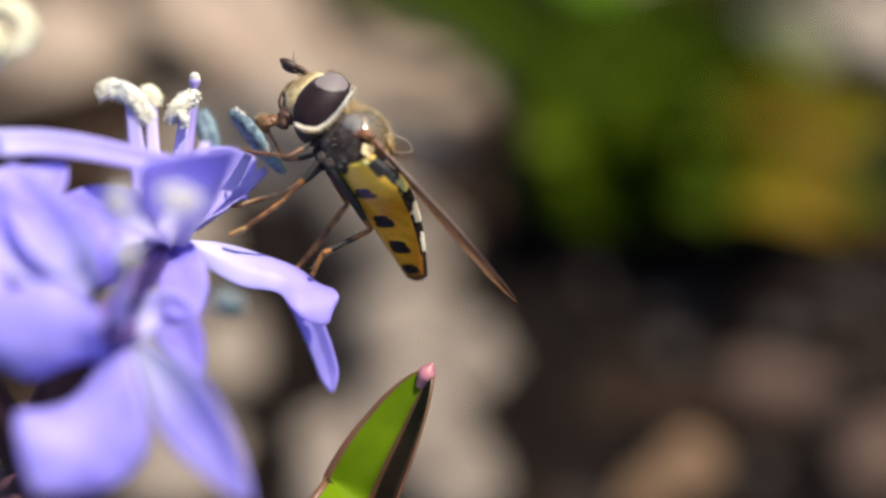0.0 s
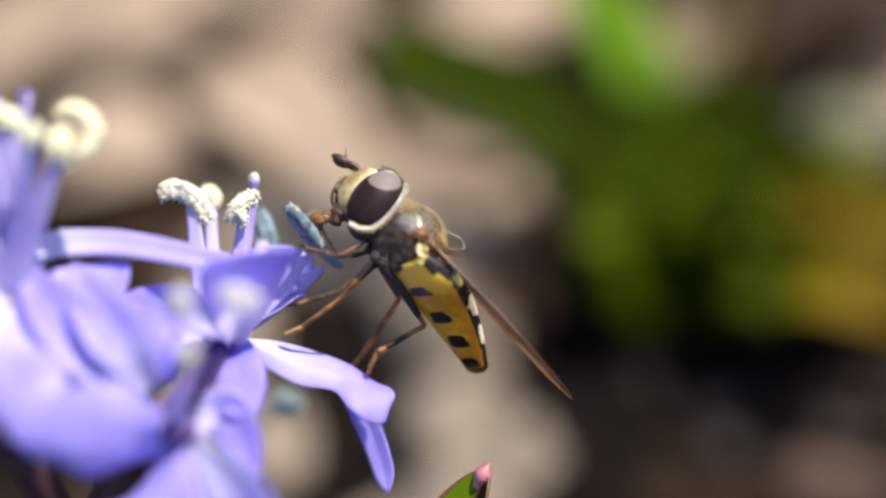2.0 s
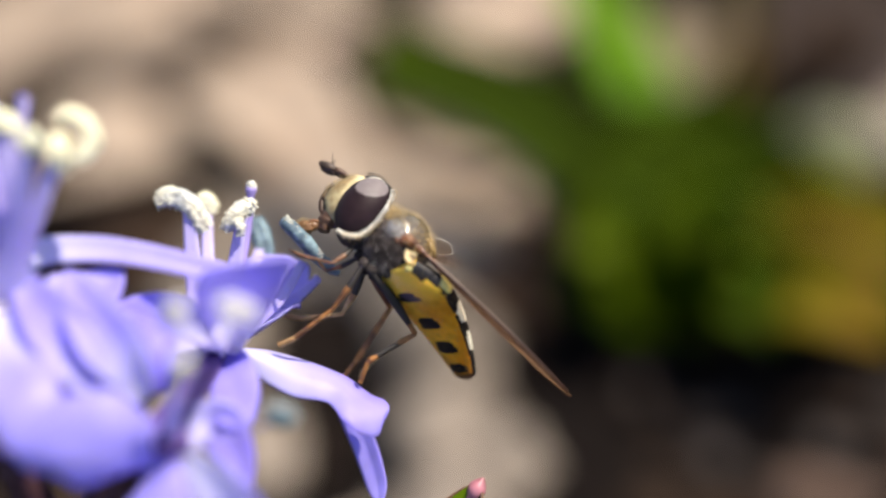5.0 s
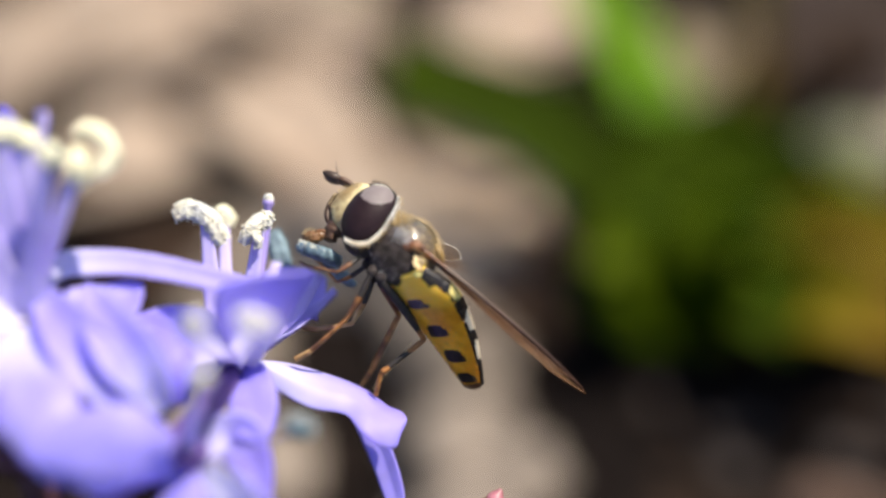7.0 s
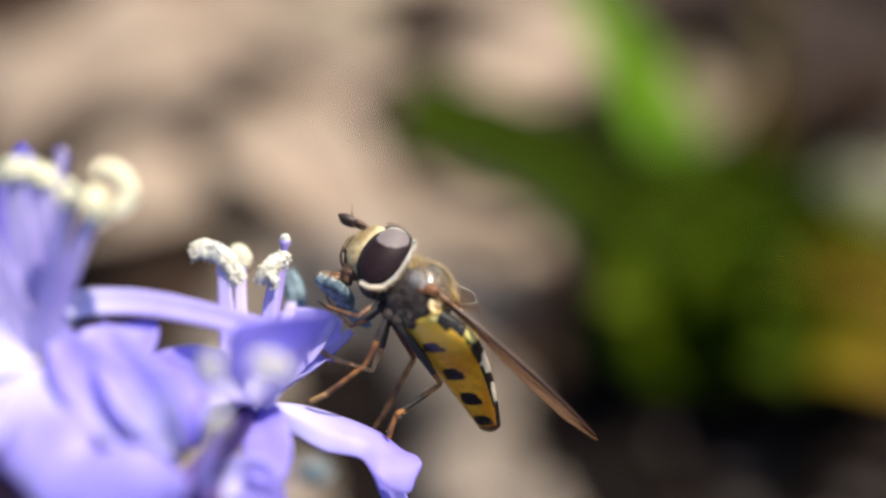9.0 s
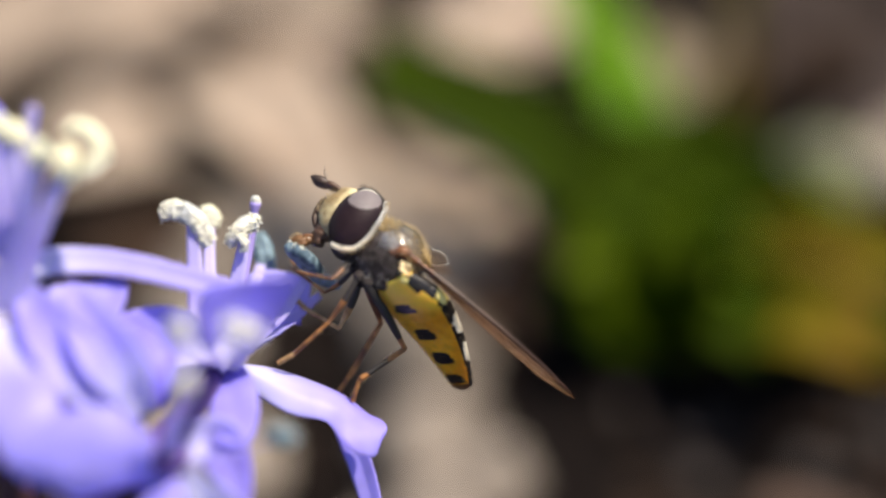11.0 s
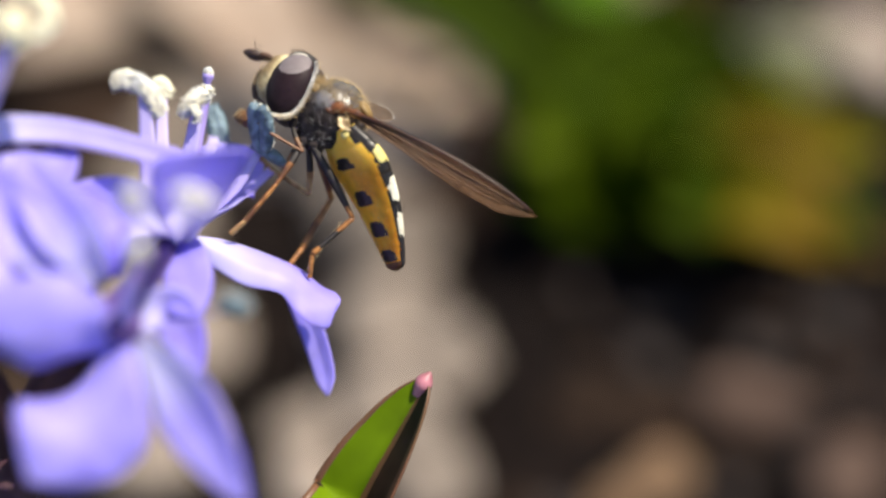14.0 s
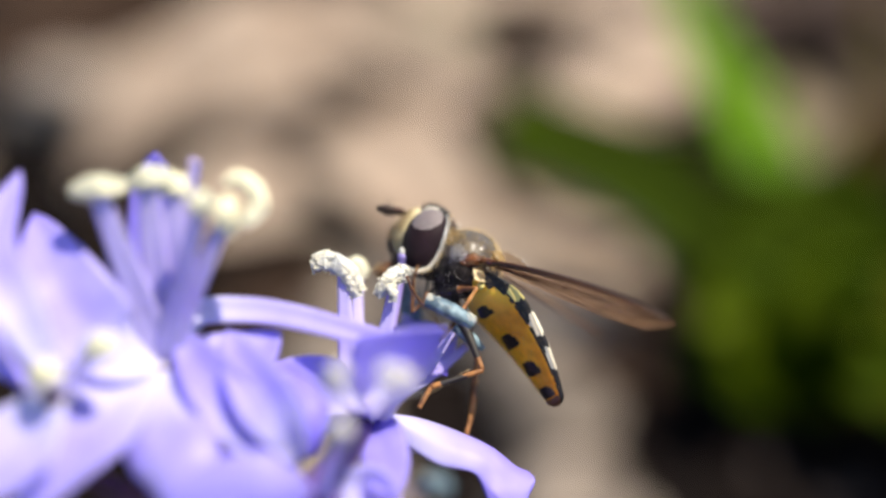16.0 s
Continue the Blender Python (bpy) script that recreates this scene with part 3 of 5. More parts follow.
for k, (pts, w, face, mat) in enumerate(STRAPS):
    pts = [tuple(V(p) - V(base)) for p in pts]
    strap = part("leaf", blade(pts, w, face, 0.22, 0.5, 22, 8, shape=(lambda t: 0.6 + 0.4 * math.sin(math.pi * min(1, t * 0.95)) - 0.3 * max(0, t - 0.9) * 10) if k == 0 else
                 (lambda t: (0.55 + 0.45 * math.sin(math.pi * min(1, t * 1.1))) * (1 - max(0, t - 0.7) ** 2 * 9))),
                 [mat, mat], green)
    if k == 0:
        e = V(pts[-1])
        d = (e - V(pts[-2])).normalized()
        part("leaf_tip", tube([e - d * 4, e - d * 1.5, e + d * 1.5], lambda t: 3.0 * (1 - t ** 3) + 0.2, 12, 10), BROWN_TIP, strap, "reddish brown leaf tip")

tw = [(66.64, 114.06, 3.02), (54.43, 105.66, -0.77), (45.14, 96.80, -2.00), (39.57, 88.03, -1.00)]
b0 = tw[-1]
twig = thing("twig", b0, "dark brown dead twig leaning over soil", "twig")
part("stick", tube([tuple(V(p) - V(b0)) for p in tw], lambda t: 3.0 - 0.8 * t, 14, 8), TWIG, twig)
part("side_shoot", tube([tuple(V(tw[1]) - V(b0)), tuple(V(tw[1]) - V(b0) + Vector((4, 3, 5))), tuple(V(tw[1]) - V(b0) + Vector((9, 7, 7)))], lambda t: 1.3 - 0.7 * t, 8, 7), TWIG, twig)

# ---- green leaf with a pink tip, in front ----
root = (-8.30, -2.10, -1.00)
pts = [root, (-3.69, -10.34, 44.05), (-1.37, -7.97, 49.92), (-0.03, -6.58, 52.28), (1.02, -5.57, 53.95)]
pts = [tuple(V(p) - V(root)) for p in pts]
young = thing("young_leaf", root, "young green leaf with a pink hooded tip", "leaf")
bm = bmesh.new()
n_, m_ = 60, 12
rows = []
for i in range(n_ + 1):
    t = i / n_
    p = spline(pts, t)
    d = (spline(pts, min(t + 0.01, 1)) - spline(pts, max(t - 0.01, 0))).normalized()
    across = d.cross(Vector(VIEW)).normalized()
    up = across.cross(d)
    w = 1.72 * min(1, (1 - t) / 0.5 + 0.03) ** 0.52
    rows.append([p + across * (s * w * (1.0 if s < 0 else 0.62)) + up * (w * (0.95 * max(0, s) ** 1.3 + 0.18 * s * s)) for s in (2 * j / m_ - 1 for j in range(m_ + 1))])
vs = [[bm.verts.new(q) for q in r] for r in rows]
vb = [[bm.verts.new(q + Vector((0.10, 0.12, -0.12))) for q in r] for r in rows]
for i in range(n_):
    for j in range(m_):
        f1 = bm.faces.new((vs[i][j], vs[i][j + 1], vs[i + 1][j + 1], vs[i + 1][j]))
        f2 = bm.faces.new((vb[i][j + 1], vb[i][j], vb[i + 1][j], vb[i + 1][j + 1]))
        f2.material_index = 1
        # the folded right side is coloured as if in shade
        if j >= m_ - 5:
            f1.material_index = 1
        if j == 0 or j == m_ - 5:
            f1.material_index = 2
    f = bm.faces.new((vs[i][0], vs[i + 1][0], vb[i + 1][0], vb[i][0]))
    f.material_index = 2
    bm.faces.new((vs[i][m_], vb[i][m_], vb[i + 1][m_], vs[i + 1][m_])).material_index = 2
part("blade", bm, [LEAF, LEAF_SHADED, RED_TIP], young)
e = V(pts[-1])
d = (e - V(pts[-2])).normalized()
part("hood", tube([e - d * 0.65, e - d * 0.3, e + d * 0.1, e + d * 0.42], lambda t: 0.16 + 0.19 * math.sin(3.0 * t) ** 2 - 0.10 * t ** 4, 18, 14), PINK, young, "soft pink leaf tip")

# ---- the violet flowers ----
soil_pt = (-43.78, 13.65, -1.00)
raceme = thing("flower_spike", soil_pt, "violet-blue spring flower spike with several open star flowers", "flower")
OFF = V(soil_pt)


def rel(*ps):
    return [tuple(V(p) - OFF) for p in ps]


node_a, node_b, node_c = (-9.77, -5.64, 57.32), (-11.35, -7.03, 56.54), (-14.36, -8.34, 58.68)
part("stem", tube(rel(soil_pt, (-16.63, -9.42, 46.47), (-13.79, -7.83, 51.71), node_b, (-10.87, -6.03, 56.88)), lambda t: 1.15 - 0.45 * t, 40, 12), STEM, raceme, "dark purple-brown stem")


def petal_of(parent, pts, w, face, mat=None, **k):
    k.setdefault("cup", 0.14)
    return part("petal", blade(rel(*pts), w, face, thick=0.13, **k), [mat or PETAL, mat or PETAL], parent)


def between_edges(a, b, bulge, thick=0.11, n=60, m=14):
    """A petal spread between its two edges, arched across."""
    bm = bmesh.new()
    lay = bm.verts.layers.float.new("along")
    top, low = [], []
    for i in range(n + 1):
        t = i / n
        p, q = spline(a, t), spline(b, t)
        d = (spline(a, min(t + 0.03, 1)) + spline(b, min(t + 0.03, 1)) - spline(a, max(t - 0.03, 0)) - spline(b, max(t - 0.03, 0))).normalized()
        up = (p - q).cross(d).normalized()
        up = up if up.z > 0 else -up
        for rows, off in ((top, 0.5), (low, -0.5)):
            row = []
            for j in range(m + 1):
                s = j / m
                arch = bulge * min(1.0, (p - q).length) * math.sin(math.pi * s) - 0.05 * math.exp(-((s - 0.5) / 0.10) ** 2) * (1 - t)
                v = bm.verts.new(p.lerp(q, s) + up * (arch + off * thick * (1 - 0.6 * abs(2 * s - 1) ** 3) + 0.03 * math.sin(9 * t + 3 * s)))
                v[lay] = t
                row.append(v)
            rows.append(row)
    for i in range(n):
        for j in range(m):
            bm.faces.new((top[i][j], top[i][j + 1], top[i + 1][j + 1], top[i + 1][j]))
            bm.faces.new((low[i][j + 1], low[i][j], low[i + 1][j], low[i + 1][j + 1]))
        bm.faces.new((top[i][0], top[i + 1][0], low[i + 1][0], low[i][0]))
        bm.faces.new((top[i][m], low[i][m], low[i + 1][m], top[i + 1][m]))
    for r1, r2 in ((top[0], low[0]), (low[n], top[n])):
        for j in range(m):
            bm.faces.new((r1[j + 1], r1[j], r2[j], r2[j + 1]))
    return bm


def anther_mesh(length, wide, curve=0.0, grain=0.06, dusty=0):
    """A pollen-covered anther along x, in two lobes."""
    b = bmesh.new()
    for sgn in (-1, 1):
        pts = [(-length / 2, sgn * wide * 0.12, -curve), (0, sgn * wide * 0.17, 0), (length / 2, sgn * wide * 0.12, -curve)]
        tube(pts, lambda t: wide * 0.40 * max(0.25, math.sin(math.pi * (0.08 + 0.84 * t))) ** 0.6, 36, 22, b)
    for v in b.verts:
        v.co += grain * noise.noise_vector(v.co * 2.2) + 0.5 * grain * noise.noise_vector(v.co * 7.0)
    if dusty:
        r_ = random.Random(int(length * 1000))
        skin = [v.co.copy() for v in b.verts]
        for i in range(dusty):
            q = r_.choice(skin) + Vector((r_.gauss(0, 0.02), r_.gauss(0, 0.02), r_.gauss(0, 0.02)))
            bmesh.ops.create_icosphere(b, subdivisions=1, radius=r_.uniform(0.025, 0.06), matrix=Matrix.Translation(q))
    return b


def stamen(parent, foot, top, wide, anther_dir, anther_len, mat, curve=0.15, anther_wide=0.55, bow=(0, 0, 0), fil=None):
    f, t = rel(foot, top)
    fl = part("filament", blade([f, mid(f, t, bow), t], wide, VIEW, 0.1, 0.25, 14, 6, shape=lambda u: 1.0 - 0.55 * u), [fil or FILAMENT] * 2, parent)
    x = V(anther_dir).normalized()
    y = x.cross(Vector(VIEW)).normalized()
    z = x.cross(y)
    m = Matrix((x, y, z)).transposed().to_4x4()
    if z.dot(V(t) - V(f)) < 0:
        m = m @ Matrix.Rotation(math.pi, 4, "X")
    a = anther_mesh(anther_len, anther_wide, curve, dusty=260 if mat is POLLEN else 0)
    bmesh.ops.transform(a, matrix=Matrix.Translation(V(t)) @ m, verts=a.verts)
    part("anther", a, mat, parent, "pollen-dusted anther")
    return fl


def arched_stamen(parent, foot, run, wide, thick, mat, dusty, spur=None):
    """A filament with a split anther bowed over its top along run, and a loose lobe hanging along spur."""
    top = V(run[len(run) // 2]) - Vector((0, 0, thick * 0.6))
    f, t = rel(foot, top)
    part("filament", blade([f, mid(f, t), t], wide, VIEW, 0.1, 0.25, 14, 6, shape=lambda u: 1.0 - 0.5 * u), [FILAMENT] * 2, parent)
    b = bmesh.new()
    side = Vector((0.25, 0.62, 0.74)) * thick * 0.32
    for sgn in (-1, 1):
        tube([V(q) + sgn * side for q in rel(*run)], lambda u: thick * (0.42 + 0.40 * math.sin(math.pi * (0.10 + 0.72 * u)) ** 0.6), 40, 18, b)
    if spur:
        tube(rel(*spur), lambda u: thick * (0.62 - 0.25 * u), 14, 14, b)
    for v in b.verts:
        v.co += 0.03 * noise.noise_vector(v.co * 2.6) + 0.045 * noise.noise_vector(v.co * 7.0)
    skin = [v.co.copy() for v in b.verts]
    r_ = random.Random(int(thick * 1000) + dusty)
    for i in range(dusty):
        q = r_.choice(skin) + Vector((r_.gauss(0, 0.03), r_.gauss(0, 0.03), r_.gauss(0, 0.03)))
        bmesh.ops.create_icosphere(b, subdivisions=1, radius=r_.uniform(0.022, 0.055), matrix=Matrix.Translation(q))
    part("anther", b, mat, parent, "pollen-dusted anther")


# flower at the fly's feet
throat = (-8.38, -2.62, 58.06)
fa = part("pedicel", tube(rel((-10.38, -8.45, 58.71), (-9.27, -7.91, 59.74), (-8.55, -6.12, 59.62), throat), lambda t: 0.72 - 0.42 * t, 16, 12), STALK, raceme, "dark purple flower stalk")
part("ovary", ellipsoid(rel(throat)[0], (0.5, 0.5, 0.75), None, 24, 16, 0.08, 2), OVARY, fa)
part("petal", between_edges(
    rel((-8.05, -2.54, 58.05), (-6.71, -2.25, 57.61), (-5.11, -2.11, 56.84), (-3.86, -2.21, 56.23), (-3.00, -2.68, 55.81), (-2.56, -2.94, 55.81), (-2.38, -3.16, 55.86)),
    rel((-8.01, -2.84, 58.00), (-6.99, -3.47, 57.53), (-5.76, -3.90, 57.00), (-4.51, -3.86, 56.58), (-3.89, -4.60, 56.45), (-3.28, -4.88, 56.11), (-2.65, -4.60, 55.65), (-2.46, -3.87, 55.61)),
    0.34), [PETAL_FAN, PETAL_FAN], fa, "petal with its edge rolled under at the tip")
petal_of(fa, [(-6.06, -1.20, 55.84), (-4.33, -1.78, 55.01), (-3.42, -3.04, 54.00), (-2.83, -4.35, 53.07), (-2.62, -5.21, 52.44)], 1.05, (-0.2, -0.9, 0.3), PETAL_BACK, cup=0.1, shape=lambda t: (0.55 + 0.45 * math.sin(math.pi * min(1, 0.1 + 0.9 * t)) ** 0.8) * (1 - 0.75 * max(0, (t - 0.8) / 0.2) ** 2))
petal_of(fa, [(-8.39, -2.14, 57.69), (-7.75, -0.54, 57.65), (-6.92, 0.94, 57.78), (-5.57, 1.74, 58.37)], 3.8, (-0.4, -0.6, 0.6), cup=0.2)
petal_of(fa, [(-8.21, -3.24, 58.30), (-7.56, -4.96, 59.03), (-7.23, -6.34, 59.22), (-7.20, -7.45, 59.13)], 1.7, (0.2, -0.75, 0.65), PETAL_BACK, cup=0.04, shape=lambda t: 0.5 + 0.5 * math.sin(math.pi * min(1, 0.2 + 0.75 * t)))
petal_of(fa, [(-8.47, -3.08, 58.44), (-9.36, -3.51, 59.41), (-10.44, -3.72, 60.30), (-11.73, -3.80, 61.04)], 2.8, (0, -0.5, 0.8), cup=0.12)
part("petal", between_edges(rel((-8.29, -3.17, 58.38), (-8.64, -3.54, 60.31), (-8.58, -3.97, 62.18), (-8.12, -4.21, 63.16)), rel((-7.96, -3.06, 58.21), (-6.72, -3.44, 59.97), (-5.93, -3.67, 61.60), (-5.32, -3.57, 63.17)), 0.10), [PETAL_THIN, PETAL_THIN], fa)
arched_stamen(fa, (-9.03, -2.93, 58.59), [(-10.64, 0.44, 62.56), (-10.15, 0.48, 62.70), (-9.54, 0.35, 62.52), (-9.13, 0.11, 62.08), (-8.98, -0.12, 61.66)], 0.85, 0.33, POLLEN, 520)
arched_stamen(fa, (-8.95, -1.77, 58.07), [(-10.02, 3.48, 60.16), (-9.66, 3.56, 60.10), (-9.38, 3.36, 59.78)], 0.7, 0.35, ANTHER_CREAM, 0)
arched_stamen(fa, (-8.35, -1.93, 58.21), [(-8.28, 0.24, 61.46), (-7.97, 0.40, 61.80), (-7.67, 0.69, 61.96), (-7.35, 1.03, 61.87)], 0.75, 0.30, POLLEN, 620, [(-7.83, 0.30, 61.80), (-7.71, 0.05, 61.61), (-7.67, -0.04, 61.32)])
stamen(fa, (-8.08, -0.91, 57.26), (-7.48, 2.80, 58.82), 0.8, V((-7.22, 2.17, 58.18)) - V((-7.73, 3.42, 59.46)), 1.8, ANTHER_BLUE, 0.05, 0.75)
part("style", tube(rel((-8.32, -1.78, 57.78), (-7.83, 1.46, 60.02), (-7.62, 2.63, 61.53)), lambda t: 0.22 - 0.08 * t + (0.07 if t > 0.93 else 0), 24, 10), STYLE, fa)
part("stigma", ellipsoid(rel((-7.62, 2.66, 61.56))[0], (0.20, 0.19, 0.22), None, 22, 16, 0.35, 4), POLLEN, fa, "pale rounded stigma")
part("filament", blade(rel((-7.90, -1.65, 57.94), (-6.47, -0.51, 58.60), (-5.60, 0.43, 59.60)), 0.6, VIEW, 0.1, 0.2, 12, 6, shape=lambda u: 1 - 0.5 * u), [FILAMENT] * 2, fa)
part("filament", blade(rel((-7.86, -0.91, 57.26), (-6.18, 0.16, 57.86), (-5.11, 0.96, 58.45)), 0.6, VIEW, 0.1, 0.2, 12, 6, shape=lambda u: 1 - 0.5 * u), [FILAMENT] * 2, fa)
stamen(fa, (-8.34, -3.45, 58.93), (-6.41, -7.88, 64.79), 0.9, (0.7, 0.1, -0.4), 1.3, ANTHER_LILAC, 0.1, 0.6, fil=PETAL_PALE)
stamen(fa, (-8.45, -3.52, 58.86), (-8.27, -8.07, 64.81), 0.9, (0.6, 0.1, 0.6), 1.0, ANTHER_LILAC, 0.1, 0.6, fil=PETAL_PALE)
for tip_, w_ in (((-7.05, -3.85, 60.01), 0.9), ((-8.64, -4.12, 60.24), 1.0)):
    part("scale", blade(rel((-8.30, -2.80, 58.17), mid((-8.30, -2.80, 58.17), tip_, (0, -0.2, 0.2)), tip_), w_, VIEW, 0.15, 0.15, 12, 6), [PETAL_PALE] * 2, fa, "pale inner scale of the flower")
# the two anthers that the fly works on
b = bmesh.new()
for sgn in (-1, 1):
    tube([(-0.95, sgn * 0.12, -0.06), (-0.4, sgn * 0.23, 0), (0.3, sgn * 0.23, 0), (0.95, sgn * 0.10, -0.08)], lambda t: 0.12 + 0.15 * math.sin(math.pi * (0.1 + 0.8 * t)) ** 0.6, 36, 16, b)
for v in b.verts:
    v.co = Vector((v.co.x, v.co.y * 1.08, v.co.z * 1.02)) + 0.035 * noise.noise_vector(v.co * 2.6) + 0.02 * noise.noise_vector(v.co * 8.0)
loose = part("anther", b, ANTHER_BLUE, raceme, "blue-grey split anther dusted with white pollen")
loose_far = part("anther", anther_mesh(1.5, 0.6, 0.05), ANTHER_BLUE, raceme, "pale blue anther")
bm = bmesh.new()
for i in range(330):
    t = rnd.uniform(-0.95, 0.95)
    if i % 3 == 0:
        t = rnd.uniform(0.62, 1.0) if i % 2 else rnd.uniform(-1.0, -0.75)
    side = rnd.choice((-1, 1, 1)) * (0.44 if i % 4 else 0.0)
    q = Vector((t, side * (1.02 - 0.45 * t * t) + rnd.gauss(0, 0.025), rnd.gauss(0.10, 0.05)))
    bmesh.ops.create_icosphere(bm, subdivisions=1, radius=rnd.uniform(0.018, 0.045), matrix=Matrix.Translation(q))
part("pollen", bm, POLLEN, loose, "white pollen grains")

# lower flower
node = (-9.09, -8.88, 59.32)
fb = part("pedicel", tube(rel(node_b, (-10.53, -7.38, 56.93), node), lambda t: 0.5, 10, 12), STEM, raceme, "dark purple flower stalk")
petal_of(fb, [node, (-9.48, -11.08, 59.01), (-10.12, -12.64, 58.77), (-10.98, -13.63, 58.25)], 4.2, (-0.32, -0.93, 0.16), PETAL_BACK, cup=-0.12)
petal_of(fb, [(-8.24, -9.24, 59.88), (-6.91, -11.03, 59.78), (-5.72, -12.59, 59.20), (-4.40, -14.22, 58.24)], 2.2, (-0.1, -0.85, 0.5), PETAL, cup=0.14)
petal_of(fb, [node, (-7.97, -7.28, 59.35), (-7.22, -7.77, 58.57), (-6.61, -8.72, 57.43)], 1.7, (0.2, -0.85, 0.5), PETAL_FAN, cup=0.1)
petal_of(fb, [node, (-10.11, -9.94, 60.92), (-11.41, -10.27, 61.69), (-13.38, -10.52, 61.64)], 3.2, (0, -0.8, 0.6), PETAL_BACK, cup=-0.16)
petal_of(fb, [(-10.36, -7.43, 59.98), (-11.41, -7.18, 61.65), (-13.00, -5.94, 62.67), (-14.45, -4.03, 62.91)], 2.1, (0.1, -0.55, 0.8), cup=0.18)
petal_of(fb, [(-10.01, -7.11, 60.05), (-10.51, -7.03, 61.78), (-11.58, -6.03, 62.79), (-12.82, -3.79, 62.79)], 2.0, (0.1, -0.6, 0.8), cup=0.18)
petal_of(fb, [(-9.78, -6.16, 59.46), (-9.99, -5.73, 60.50), (-10.61, -4.88, 60.96), (-11.54, -3.87, 61.00)], 2.0, (0.3, -0.7, 0.6), PETAL_BACK, cup=-0.2)
part("receptacle", ellipsoid(rel((-8.99, -8.83, 60.12))[0], (0.75, 0.6, 0.65), None, 22, 16, 0.2, 2), STALK, fb, "dark purple base of the flower")
stamen(fb, node, (-7.96, -9.33, 63.80), 0.7, (0.3, 0.1, 1), 0.9, ANTHER_LILAC, 0.1, 0.6)
stamen(fb, node, (-5.09, -9.57, 62.07), 0.12, (0.6, 0.1, -0.4), 1.0, ANTHER_BLUE, 0.1, 0.5)

# upper flower with its filament cone
node = (-14.81, -4.89, 62.25)
fc = part("pedicel", tube(rel(node_b, (-14.47, -5.52, 58.64), node), lambda t: 0.5, 10, 12), STEM, raceme, "dark purple flower stalk")
for top, w, adir, length, mat in [
    ((-16.66, -3.02, 67.93), 1.3, (1, 0, 0.15), 1.9, ANTHER_CREAM), ((-15.20, -2.21, 67.79), 1.4, (1, 0, 0.2), 1.6, ANTHER_CREAM),
    ((-14.33, -2.10, 67.48), 1.3, (0.8, 0.2, -0.2), 1.2, ANTHER_CREAM), ((-13.11, -3.50, 67.76), 0.9, (0.5, 0.1, -0.9), 0.8, ANTHER_CREAM),
    ((-13.75, -1.60, 68.06), 0.7, (0.1, 0, 1), 0.5, FILAMENT), ((-12.45, -3.19, 67.07), 0.95, (0, 0.5, 0.9), 1.25, ANTHER_CREAM)]:
    stamen(fc, node, top, w, adir, length, mat, 0.2, 0.72 if mat is ANTHER_CREAM else 0.3, fil=FILAMENT)
# a spent anther, curled over into a crescent
bm = tube(rel((-12.57, -2.50, 67.90), (-12.14, -2.30, 67.98), (-11.68, -2.42, 67.74), (-11.46, -2.69, 67.34), (-11.61, -3.10, 67.07), (-11.95, -3.40, 66.99)),
          lambda t: 0.13 + 0.19 * math.sin(math.pi * t) ** 0.6, 40, 14)
for v in bm.verts:
    v.co += 0.06 * noise.noise_vector(v.co * 3.0)
part("anther", bm, ANTHER_CREAM, fc, "cream anther curled into a crescent")
petal_of(fc, [(-15.24, -3.72, 62.22), (-15.48, -1.92, 64.52), (-15.64, -0.66, 66.25), (-15.64, -0.01, 67.45)], 2.0, (0, -0.7, 0.7), PETAL_BACK, cup=0.12)
petal_of(fc, [node, (-16.36, -5.62, 63.55), (-17.91, -4.56, 65.22), (-19.44, -2.13, 66.16)], 3.1, (0.1, -0.4, 0.9), PETAL, cup=0.14)
petal_of(fc, [node, (-14.05, -3.39, 63.05), (-12.40, -2.84, 62.94), (-10.75, -2.71, 62.62), (-9.18, -2.70, 62.17), (-7.53, -2.51, 61.45)], 1.0, (0.1, -0.6, 0.8), PETAL, cup=0.08, shape=lambda t: 1.0 - 0.25 * t)
petal_of(fc, [node, (-15.79, -7.41, 62.50), (-16.76, -9.13, 62.16), (-17.81, -10.92, 60.99)], 3.2, (0, -0.4, 0.9), cup=0.14)
petal_of(fc, [node, (-14.23, -7.32, 62.03), (-13.26, -9.01, 61.79), (-12.47, -10.62, 60.59)], 3.0, (0, -0.4, 0.9), cup=-0.14)
petal_of(fc, [node, (-17.83, -5.68, 62.77), (-19.52, -5.94, 63.40), (-21.52, -6.57, 62.86)], 2.8, (0, -0.35, 0.9), cup=0.14)
petal_of(fc, [node, (-13.35, -4.99, 61.93), (-12.36, -4.26, 61.85), (-11.25, -2.92, 62.04)], 2.9, (0, -0.35, 0.9), cup=0.14)
# one more flower at the far side of the spike
node = (-17.18, -7.70, 63.42)
fd = part("pedicel", tube(rel(node_c, (-18.30, -7.81, 60.69), node), lambda t: 0.5, 10, 12), STEM, raceme, "dark purple flower stalk")
part("stem_branch", tube(rel((-13.79, -7.83, 51.71), node_c), lambda t: 0.8 - 0.2 * t, 10, 12), STEM, raceme)
stamen(fd, node, (-17.29, -8.25, 64.52), 0.9, (0.8, 0, 0.4), 1.2, ANTHER_CREAM, 0.1, 0.8, fil=PETAL_PALE)
stamen(fd, node, (-15.72, -7.34, 64.96), 0.9, (0.8, 0, 0.2), 1.2, ANTHER_CREAM, 0.1, 0.8, fil=PETAL_PALE)
petal_of(fd, [node, (-18.27, -6.84, 65.65), (-19.70, -4.86, 66.73), (-19.61, -2.02, 67.80)], 1.8, (0.2, -0.5, 0.8), cup=0.14)
